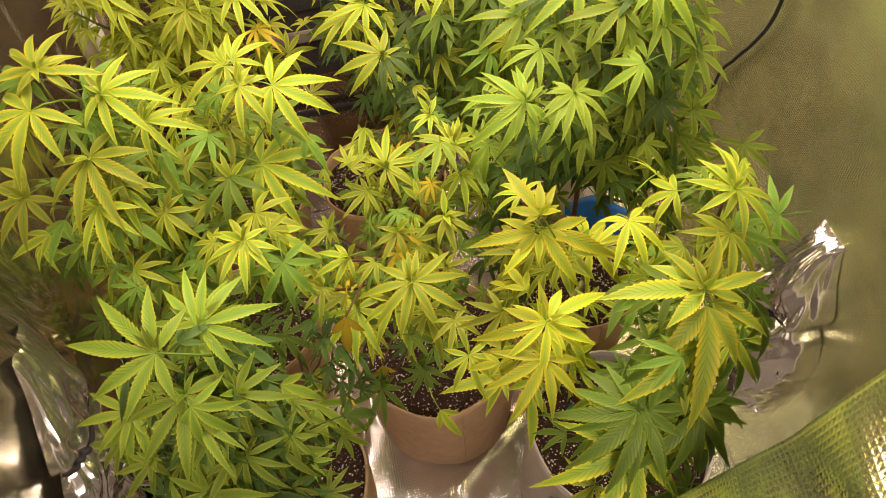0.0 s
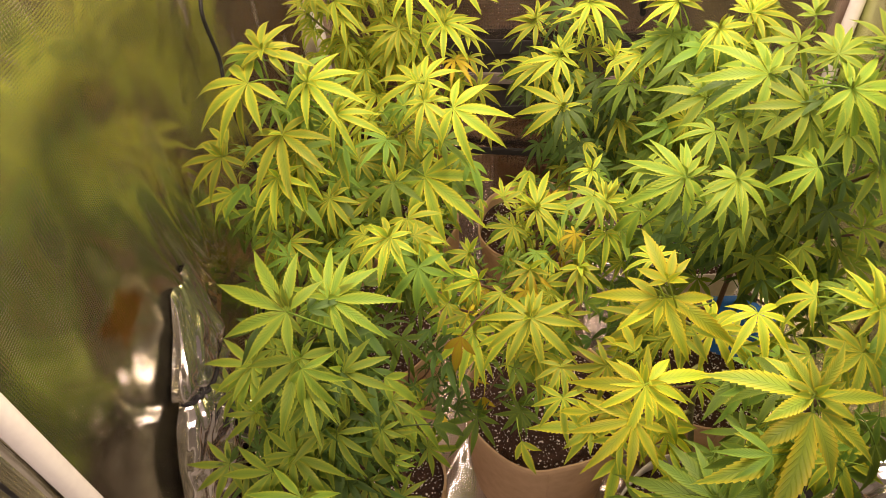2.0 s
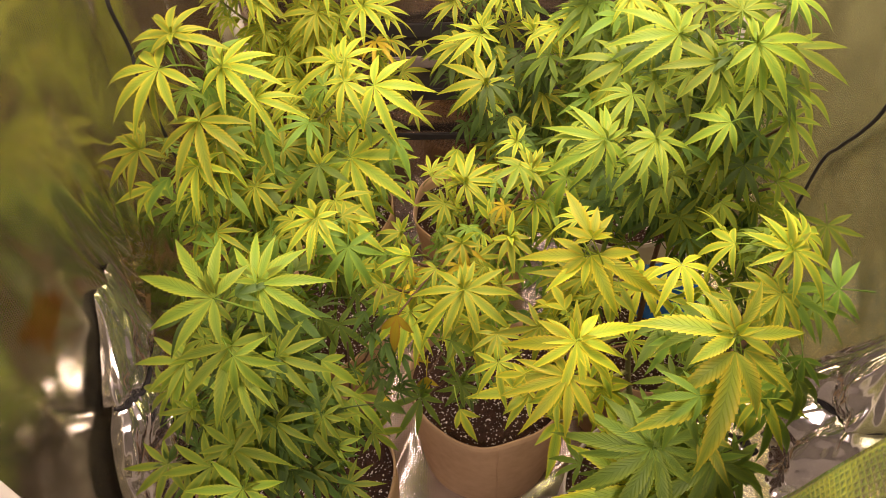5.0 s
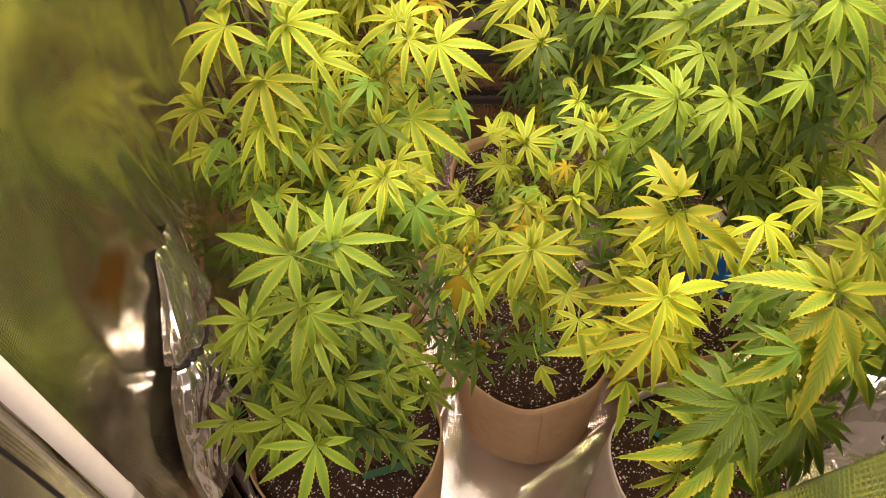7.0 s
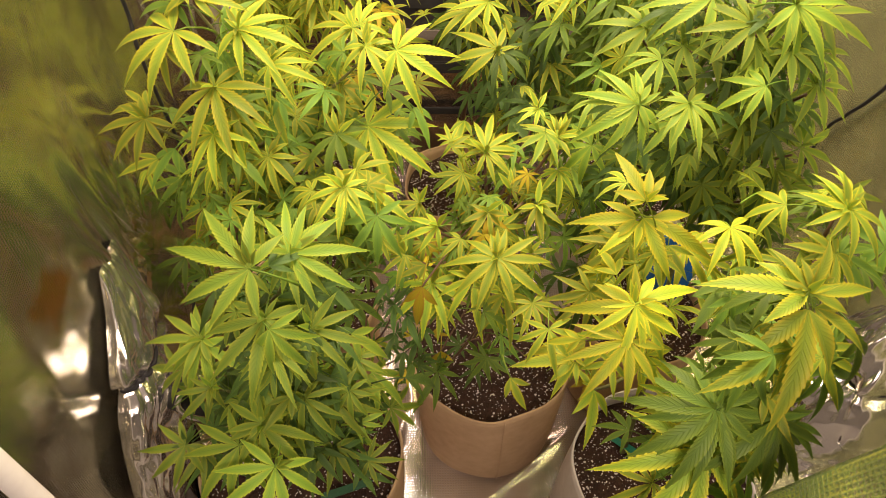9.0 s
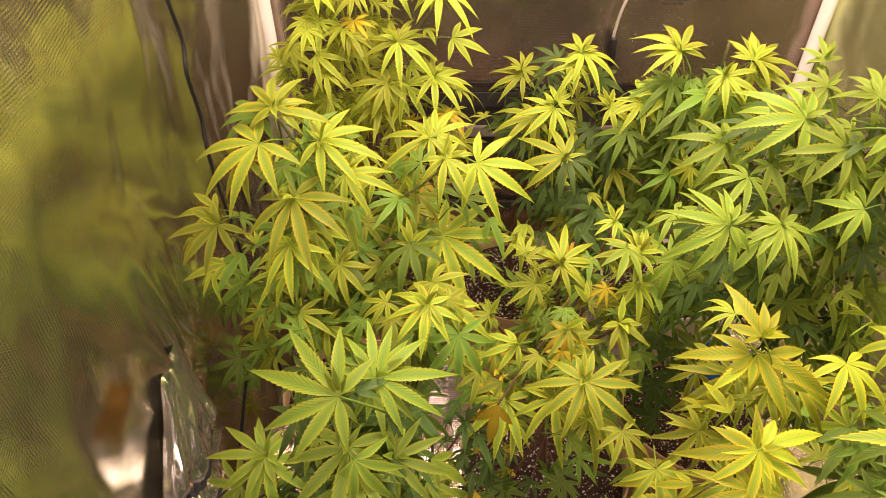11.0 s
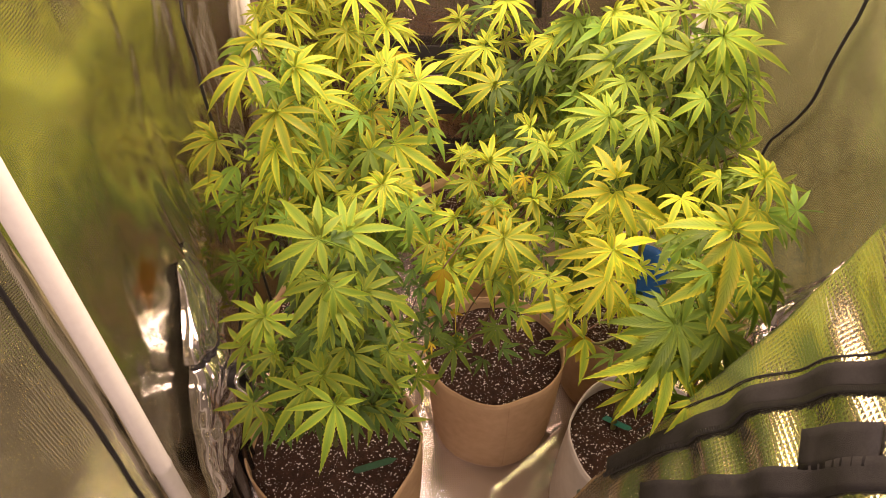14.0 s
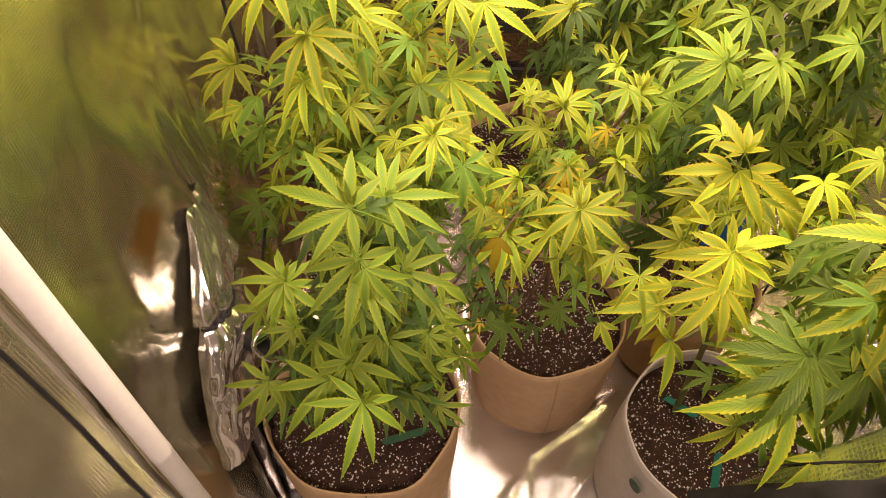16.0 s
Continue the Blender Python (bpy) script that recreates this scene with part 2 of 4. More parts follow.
def wobble(x, y, z, scale, seed=0.0):
    return noise.noise(Vector((x * scale + seed, y * scale - seed, z * scale + 2 * seed)))


def box(lo, hi, bevel=0.0):
    bm = bmesh.new()
    bmesh.ops.create_cube(bm, size=1.0)
    for v in bm.verts:
        v.co = Vector([lo[i] + (v.co[i] + 0.5) * (hi[i] - lo[i]) for i in range(3)])
    if bevel:
        bmesh.ops.bevel(bm, geom=bm.edges[:], offset=bevel, segments=2, affect="EDGES")
    return bm


def mesh_bm(name, bm, mat, smooth=False):
    me = bpy.data.meshes.new(name)
    bm.to_mesh(me)
    bm.free()
    me.materials.append(mat)
    if smooth:
        me.polygons.foreach_set("use_smooth", [True] * len(me.polygons))
    return me


MARKS_BACK = [(0.106, 0.644), (0.383, 0.621), (-0.17, 0.655), (0.106, 0.93), (0.383, 0.91)]

# ---- the tent: 1.25 m square, left open at the front ----
LEFT, RIGHT, BACK, FRONT, TOP, BASE = -0.527, 0.745, 1.965, 0.69, 1.65, -0.40


def slack(x, y, z, seed):
    big = 0.013 * wobble(x, y, z, 2.5, seed) + 0.007 * wobble(x, y, z * 0.45, 9.0, seed + 3) + 0.002 * wobble(x, y, z * 0.5, 24.0, seed + 6)
    return big


def wall(name, f, label, mat, nu=70, nv=110):
    v, fc, uv = sheet(f, nu, nv, 0.004)
    ob = part(name, mesh_of(name, v, fc, mat, True, uv))
    return tagged(ob, label, "tent wall", kind="structure")


def left_face(u, v):
    y, z = FRONT + (BACK - FRONT) * (1 - u), BASE + (TOP - BASE) * v
    fan = math.atan2(y - 1.09, z - 0.26)
    pull = 0.014 * math.exp(-((y - 1.14) / 0.10) ** 2 - ((z - 0.45) / 0.15) ** 2) * (1.0 + math.sin(fan * 24 + 4 * wobble(y, 0, z * 0.3, 6)))
    loose = 0.018 * wobble(0, y, z * 0.55, 5.0, 21.0) + 0.002 * wobble(0, y * 1.2, z * 0.6, 11.0, 4.0)
    return (LEFT + (slack(0, y, z, 1.0) + loose) * min(1, v * 8) + pull, y, z)




def ragged_patch(m, place, size, colour, strength):
    """A patch with a ragged outline laid over a material's colour."""
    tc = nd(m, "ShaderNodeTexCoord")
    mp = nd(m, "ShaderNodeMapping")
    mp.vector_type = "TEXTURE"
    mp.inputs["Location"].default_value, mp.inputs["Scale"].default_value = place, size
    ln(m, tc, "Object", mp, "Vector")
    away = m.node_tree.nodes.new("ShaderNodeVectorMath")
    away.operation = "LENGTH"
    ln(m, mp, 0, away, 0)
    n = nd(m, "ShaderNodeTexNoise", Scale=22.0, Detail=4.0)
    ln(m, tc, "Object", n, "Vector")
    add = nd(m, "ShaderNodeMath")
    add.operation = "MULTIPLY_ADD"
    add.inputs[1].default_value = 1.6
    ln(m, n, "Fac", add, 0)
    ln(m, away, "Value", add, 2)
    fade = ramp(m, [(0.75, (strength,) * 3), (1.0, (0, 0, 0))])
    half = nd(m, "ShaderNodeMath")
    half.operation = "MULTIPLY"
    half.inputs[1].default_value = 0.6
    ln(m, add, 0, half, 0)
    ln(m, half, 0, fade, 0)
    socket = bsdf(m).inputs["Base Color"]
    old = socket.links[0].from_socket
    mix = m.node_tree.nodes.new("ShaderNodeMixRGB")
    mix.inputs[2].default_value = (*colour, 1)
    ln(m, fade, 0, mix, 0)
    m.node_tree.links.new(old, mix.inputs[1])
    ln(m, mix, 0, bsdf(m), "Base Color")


# orange patch left of the duct sleeve's top
ragged_patch(CLOTH_LEFT, (LEFT, 0.945, 0.545), (0.2, 0.075, 0.055), (0.62, 0.30, 0.03), 0.8)
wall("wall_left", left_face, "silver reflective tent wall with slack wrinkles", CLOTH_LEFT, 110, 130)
def high(v):
    return BASE + (TOP - BASE) * v


wall("wall_right", lambda u, v: (RIGHT - slack(1, FRONT + (BACK - FRONT) * u, high(v), 5.0) * min(1, v * 8),
                                 FRONT + (BACK - FRONT) * u, high(v)), "silver ripstop reflective tent wall", CLOTH)
wall("wall_back", lambda u, v: (LEFT + (RIGHT - LEFT) * u, BACK - slack(LEFT + (RIGHT - LEFT) * u, 2, high(v), 9.0) * min(1, v * 8), high(v)),
     "dull silver reflective tent back wall", CLOTH_BACK)
v, fc, uv = sheet(lambda u, v: (LEFT + (RIGHT - LEFT) * u, BACK - (BACK - FRONT) * v, TOP), 8, 8, 0.004)
tagged(part("ceiling", mesh_of("ceiling", v, fc, CLOTH_BACK, True, uv)), "silver tent roof", "ceiling", kind="structure")


FOLDS = [((0.31, 1.19), (0.09, 1.02), 0.007), ((0.072, 1.10), (0.074, 0.69), 0.002), ((-0.10, 1.27), (-0.17, 1.03), 0.008), ((0.09, 1.02), (-0.04, 0.80), 0.004),
         ((0.27, 1.02), (0.11, 0.84), 0.003), ((-0.13, 1.55), (-0.08, 1.22), 0.008), ((0.25, 1.60), (0.10, 1.50), 0.008)]


def floor_face(u, v):
    x, y = LEFT + (RIGHT - LEFT) * u, FRONT + (BACK - FRONT) * v
    z = BASE + 0.004 + 0.007 * (1 + wobble(x, y, 0, 4.0, 4.0)) + 0.0022 * (1 + wobble(x, y, 0, 15.0, 2.0))
    for a, b, tall in FOLDS:
        dx, dy = b[0] - a[0], b[1] - a[1]
        k = max(0.0, min(1.0, ((x - a[0]) * dx + (y - a[1]) * dy) / (dx * dx + dy * dy)))
        off = math.hypot(x - a[0] - k * dx, y - a[1] - k * dy)
        z += tall * math.exp(-(off / 0.012) ** 1.3) * (0.6 + 0.4 * math.sin(math.pi * k))
    return (x, y, z)


v, fc, uv = sheet(floor_face, 170, 170, 0.003)
tagged(part("floor", mesh_of("floor", v, fc, FLOOR_CLOTH, True, uv)), "crinkled silver reflective tent floor", "floor", kind="structure")



def print_mark(wall_name, at, wide, tall, seed):
    """A faint printed mark on the tent cloth, as plain bars that stand 3 mm off it."""
    rnd = random.Random(seed)
    vv, ff = [], []
    for row in range(3):
        x = -wide / 2
        while x < wide / 2:
            w = rnd.uniform(0.15, 0.4) * wide
            z0 = (row - 1.5) * tall / 3 + 0.1 * tall
            n0 = len(vv)
            vv += [(x, 0, z0), (x + w * 0.8, 0, z0), (x + w * 0.8, 0, z0 + tall * 0.2), (x, 0, z0 + tall * 0.2)]
            ff.append((n0, n0 + 1, n0 + 2, n0 + 3))
            x += w
    part("printed_mark", mesh_of("printed_mark", vv, ff, PRINT, False), bpy.data.objects[wall_name], "faint dark printed bars", at)


for x, z in MARKS_BACK:
    print_mark("wall_back", pose(x, BACK - 0.022, z), 0.042, 0.026, int(x * 100) + 50)
# the room outside
tagged(part("ground", mesh_bm("ground", box((-2.2, -1.8, BASE - 0.10), (2.4, 2.6, BASE - 0.008)), ROOM)), "plain room floor", "floor", kind="structure")
for nm, lo, hi in (("wall_north", (-2.2, 2.5, BASE), (2.4, 2.6, 2.2)), ("wall_south", (-2.2, -1.9, BASE), (2.4, -1.8, 2.2)),
                   ("wall_west", (-2.3, -1.8, BASE), (-2.2, 2.5, 2.2)), ("wall_east", (2.4, -1.8, BASE), (2.5, 2.5, 2.2)),
                   ("room_ceiling", (-2.2, -1.8, 2.2), (2.4, 2.5, 2.3))):
    tagged(part(nm, mesh_bm(nm, box(lo, hi), ROOM)), "plain painted room surface", "wall", kind="structure")


def pole(x, y, name="tent_pole"):
    r = root(name, (x, y, BASE), "white steel tent corner pole", "tent pole", "tent corner poles")
    vv, ff = tube([(0, 0, 0.0), (0, 0, 0.01), (0, 0, 0.78), (0, 0, 0.785), (0, 0, 0.79), (0, 0, TOP - BASE - 0.01)],
                  [0.0145, 0.0155, 0.0155, 0.0168, 0.0155, 0.0155], 16)
    part("tube", mesh_of("tube", vv, ff, WHITE_POLE), r)
    vv, ff = tube([(0, 0, 0.0), (0, 0, 0.03), (0, 0, 0.035)], [0.017, 0.017, 0.014], 16)
    part("foot_cap", mesh_of("foot_cap", vv, ff, BLACK_RUBBER), r)
    return r


pole(-0.497, 0.70), pole(-0.510, 1.940), pole(0.722, 1.940), pole(0.722, 0.72)

# dark vent window low in the back wall
vent = root("vent_window", (0.085, BACK - 0.016, 0.275), "black mesh vent window with webbing frame in the back wall", "vent window")


def strip(name, lo, hi, mat, parent, label=""):
    return part(name, mesh_bm(name, box(lo, hi, 0.0025), mat, False), parent, label)


strip("mesh_panel", (-0.265, -0.004, -0.105), (0.265, 0.004, 0.10), BLACK_MESH, vent)
strip("top_webbing", (-0.285, -0.012, 0.075), (0.285, -0.004, 0.115), BLACK_WEB, vent)
strip("bottom_webbing", (-0.285, -0.012, -0.115), (0.285, -0.004, -0.08), BLACK_WEB, vent)
strip("side_webbing", (-0.285, -0.010, -0.08), (-0.26, -0.004, 0.075), BLACK_WEB, vent)
strip("side_webbing", (0.26, -0.010, -0.08), (0.285, -0.004, 0.075), BLACK_WEB, vent)
strip("cover_roll", (-0.255, -0.016, -0.01), (0.255, -0.0045, 0.02), GREY_WEB, vent, "grey rolled window cover")
base = root("base_webbing", (0.11, BACK - 0.018, 0.02), "black webbing seam along the foot of the back wall", "webbing")
strip("webbing", (-0.6, -0.006, 0.0), (0.6, 0.004, 0.022), BLACK_WEB, base)


# cords
def cord(name, ctrl, r, mat, label, lump=None):
    ob = root(name, ctrl[0], label, "cord")
    o = Vector(ctrl[0])
    pts = [p - o for p in curve_points(ctrl, 10)]
    vv, ff = tube(pts, r, 8)
    part("cable", mesh_of("cable", vv, ff, mat), ob)
    if lump:
        a, b, rr = Vector(lump[0]) - o, Vector(lump[1]) - o, lump[2]
        vv, ff = tube([a, a.lerp(b, 0.08), a.lerp(b, 0.5), a.lerp(b, 0.92), b], [rr * 0.7, rr, rr * 1.05, rr, rr * 0.7], 12)
        part("connector", mesh_of("connector", vv, ff, BLACK_RUBBER), ob, "black plastic connector")
    return ob


cord("power_cord", [(-0.496, 1.415, 1.35), (-0.496, 1.412, 1.10), (-0.496, 1.409, 0.974), (-0.497, 1.398, 0.893), (-0.496, 1.408, 0.817), (-0.496, 1.390, 0.77),
                    (-0.497, 1.400, 0.688), (-0.496, 1.385, 0.62), (-0.496, 1.40, 0.45), (-0.497, 1.44, 0.1), (-0.494, 1.46, -0.35)], 0.0034, BLACK_RUBBER,
     "black power cord hanging down the tent wall")
cord("power_cord", [(0.725, 1.25, 1.2), (0.725, 1.27, 0.95), (0.725, 1.283, 0.80), (0.725, 1.292, 0.757), (0.724, 1.303, 0.69), (0.725, 1.315, 0.60), (0.725, 1.345, 0.53),
                    (0.725, 1.38, 0.47), (0.726, 1.42, 0.38), (0.726, 1.44, 0.1), (0.722, 1.46, -0.35)], 0.0034, BLACK_RUBBER,
     "black power cord with a bend down the tent wall")
cord("lamp_cord", [(0.36, 1.945, 1.5), (0.345, 1.945, 0.9), (0.313, 1.943, 0.693), (0.280, 1.943, 0.617), (0.267, 1.942, 0.54), (0.270, 1.942, 0.50)], 0.0035, GREY_CORD,
     "grey cord with a black connector on the back wall", ((0.268, 1.942, 0.535), (0.272, 1.942, 0.462), 0.0075))
cord("thin_cord", [(-0.494, 1.56, 0.12), (-0.488, 1.47, 0.17), (-0.49, 1.36, 0.19), (-0.488, 1.25, 0.20), (-0.48, 1.12, 0.17)], 0.003, BLACK_RUBBER,
     "thin black cord sagging along the tent wall")


# crumpled duct sleeves that hang down the side walls
def sleeve(x0, side, yc, z0, z1, half, depth, label, seed, hole, slant=0.0):
    r = root("duct_sleeve", (x0, yc, z0), label, "duct sleeve", "duct sleeves")
    na, nl = 56, 70
    vv, ff = [], []
    for i in range(nl + 1):
        t = i / nl
        body = (0.55 + 0.45 * math.sin(math.pi * min(1, 0.12 + t * 0.95))) * (1 - 0.35 * max(0, t - 0.75) / 0.25)
        for k in range(na + 1):
            a = math.pi * (k / na - 0.5)
            crease = 0.16 * math.sin(5 * a + 3.0 * wobble(0, t, seed, 3.0)) * math.cos(a)
            crush = 0.34 * wobble(a * 0.9, t * 2.6, seed, 2.2) + 0.30 * abs(wobble(a * 1.6, t * 4, seed, 2.0)) - 0.10 * abs(wobble(a * 3, t * 6, seed, 2.0))
            rad = body * (1 + 0.45 * crease + crush)
            shut = math.sqrt(max(0.0, 1 - (max(0.0, t - 0.84) / 0.16) ** 2))
            pinch = 1 - 0.28 * math.exp(-((t - 0.62) / 0.035) ** 2)
            vv.append((side * max(0.0005, depth * rad * shut * math.cos(a) ** 0.7 * pinch), half * body * (1 + 0.3 * crush) * math.sin(a) * pinch + slant * (t - 0.5) + 0.012 * wobble(0, t, seed, 4.0), (z1 - z0) * t))
    w = na + 1
    for i in range(nl):
        for k in range(na):
            a = i * w + k
            ff.append((a, a + 1, a + w + 1, a + w))
    part("sleeve", mesh_of("sleeve", vv, ff, SLEEVE), r)
    tie = [Vector(vv[round(0.62 * nl) * w + k]) + Vector((side * 0.003, 0, 0)) for k in range(na + 1)]
    v2, f2 = tube(tie, 0.003, 6)
    part("drawstring", mesh_of("drawstring", v2, f2, BLACK_WEB), r, "black drawstring")
    hy, hz, hr = hole
    hx = side * (depth * 1.3 + 0.022)
    mouth = []
    for k in range(25):
        a = 2 * math.pi * k / 24
        mouth.append(Vector((hx + side * 0.018 * math.sin(2 * a), hy + hr * math.cos(a), hz + hr * 0.8 * math.sin(a))))
    v2, f2 = tube(mouth, 0.005, 6)
    part("mouth_rim", mesh_of("mouth_rim", v2, f2, SLEEVE), r)
    n0 = len(mouth)
    v2 = [tuple(p) for p in mouth] + [(p.x - side * 0.03, hy + (p.y - hy) * 0.7, hz + (p.z - hz) * 0.7) for p in mouth] + [(hx - side * 0.03, hy, hz)]
    f2 = [(k, k + 1, n0 + k + 1, n0 + k) for k in range(24)] + [(n0 + k, n0 + k + 1, 2 * n0) for k in range(24)]
    part("mouth", mesh_of("mouth", v2, f2, BLACK_WEB), r, "dark duct mouth")
    return r


sleeve(LEFT + 0.010, 1, 0.975, 0.05, 0.48, 0.100, 0.055, "crumpled shiny silver duct sleeve with a dark mouth", 1.0, (-0.005, 0.185, 0.042), 0.20)
sleeve(RIGHT - 0.012, -1, 0.985, -0.02, 0.42, 0.085, 0.125, "crumpled shiny silver duct sleeve sagging from the tent wall", 3.3, (0.02, 0.08, 0.03), 0.04)


def tail(y, wide, top_z, seed):
    """A loose tail of dark lining that hangs from the sleeve to the floor."""
    def f(u, v):
        z = BASE + 0.02 + (top_z - BASE - 0.02) * v
        fold = 0.018 * math.sin(u * 9 + 2.0 * seed + 1.5 * v) + 0.006 * wobble(u, v, seed, 4.0)
        return (LEFT + 0.034 + fold, y + wide * (u - 0.5) * (1 - 0.25 * v) - 0.05 * (1 - v), z)
    ob = root("lining_tail", (0, 0, 0), "dark shiny loose lining hanging below the duct sleeve", "tent lining", "loose lining tails")
    vv, ff, uu = sheet(f, 24, 30, 0.002)
    part("cloth", mesh_of("cloth", vv, ff, DARK_LINING, True, uu), ob)


tail(0.905, 0.055, 0.085, 1.0)
tail(0.975, 0.060, 0.075, 2.3)

# door flaps
EDGE = Vector((0.378, 0.0, 1.05)).normalized()
ACROSS = Vector((-0.15, -1.0, 0.054)).normalized()
FLAP_N = EDGE.cross(ACROSS).normalized()
if FLAP_N.z < 0:
    FLAP_N = -FLAP_N
flap = root("door_flap", (0.055, 0.605, 0.06), "silver-lined tent door flap with black zipper hanging open", "door flap")


def on_flap(s, r, lift=0.0):
    """A place on the hanging flap, s metres up its edge and r metres in from it."""
    soft = min(1.0, max(0.0, r) * 16)
    ripple = 0.006 * math.sin(s * 62 + 5 * r + 2.2 * wobble(s, r, 0, 5.0)) + 0.010 * wobble(s, r, 0, 7.0, 3.0)
    return EDGE * s + ACROSS * r + FLAP_N * (soft * ripple + lift)


def flap_part(name, f, nu, nv, mat, thick=0.003, label="", parent=None):
    vv, ff, uu = sheet(f, nu, nv, thick)
    return part(name, mesh_of(name, vv, ff, mat, True, uu), parent or flap, label)


def flap_rim(s):
    """How far the free edge of the flap strays from a straight line."""
    return -0.035 + 0.042 * max(0.0, min(1.0, (s - 0.35) / 0.45))


flap_part("lining", lambda u, v: on_flap(-0.42 + 1.57 * v, flap_rim(-0.42 + 1.57 * v) + 0.42 * u), 80, 200, FLAP)


def band(line, width, lift):
    """A tape laid along a line of (s, r) points."""
    pts = curve_points([(a, b, 0) for a, b in line], 8)

    def f(u, v):
        k = u * (len(pts) - 1)
        i0 = min(int(k), len(pts) - 2)
        p = pts[i0].lerp(pts[i0 + 1], k - i0)
        d = (pts[i0 + 1] - pts[i0]).normalized()
        return on_flap(p.x - d.y * width * (0.5 - v), p.y + d.x * width * (0.5 - v), lift)
    return f


ZIP_LINE = [(0.40, -0.026), (0.513, 0.004), (0.638, 0.043), (0.720, 0.066), (0.780, 0.089), (0.837, 0.115), (0.889, 0.143), (0.926, 0.163)]
zipper = flap_part("zipper_tape", band(ZIP_LINE, 0.028, 0.004), 60, 4, BLACK_WEB, 0.002, "black zipper tape")
flap_part("edge_webbing", band([(0.473, 0.053), (0.616, 0.119), (0.746, 0.176), (0.851, 0.222), (0.893, 0.240)], 0.030, 0.005), 50, 4, BLACK_WEB, 0.003, "black webbing")
flap_part("hook_patch", band([(0.769, 0.151), (0.818, 0.177), (0.859, 0.198)], 0.040, 0.005), 8, 4, BLACK_WEB, 0.002, "black hook-and-loop patch")
flap_part("stitching", band([(0.490, -0.037), (0.624, 0.004), (0.738, 0.045), (0.825, 0.086), (0.898, 0.123), (0.936, 0.143)], 0.0016, 0.002), 60, 1, BLACK_WEB, 0.001, "dark stitching")
teeth_v, teeth_f = [], []
zip_f = band(ZIP_LINE, 0.028, 0.0065)
for i in range(200):
    for edge_v in (0.03,):
        c = zip_f(i / 199, edge_v)
        n0 = len(teeth_v)
        for dx, dy, dz in ((-1, -1, -1), (1, -1, -1), (1, 1, -1), (-1, 1, -1), (-1, -1, 1), (1, -1, 1), (1, 1, 1), (-1, 1, 1)):
            teeth_v.append(c + EDGE * dx * 0.0013 + ACROSS * dy * 0.003 + FLAP_N * dz * 0.0015)
        teeth_f += [tuple(n0 + k for k in q) for q in ((0, 3, 2, 1), (4, 5, 6, 7), (0, 1, 5, 4), (1, 2, 6, 5), (2, 3, 7, 6), (3, 0, 4, 7))]
tagged(part("zipper_teeth", mesh_of("zipper_teeth", teeth_v, teeth_f, BLACK_RUBBER, False), zipper), kind="stuff")

side = root("side_flap", (-0.507, 0.690, BASE), "silver tent door side panel folded outward", "door flap")


def side_face(u, v):
    y = 0.68 - 0.55 * u
    z = 1.9 * v
    return (-0.005 - 0.22 * u + 0.018 * math.sin(u * 9 + v * 2.5) * u + slack(0, y, z, 12.0), y - 0.68, z)


vv, ff, uu = sheet(side_face, 40, 70, 0.004)
part("panel", mesh_of("panel", vv, ff, CLOTH_SIDE, True, uu), side)
vv, ff = tube([Vector(side_face(0.06, k / 30)) + Vector((0.006, 0, 0)) for k in range(31)], 0.003, 6)
part("piping", mesh_of("piping", vv, ff, BLACK_WEB), side, "black edge piping")


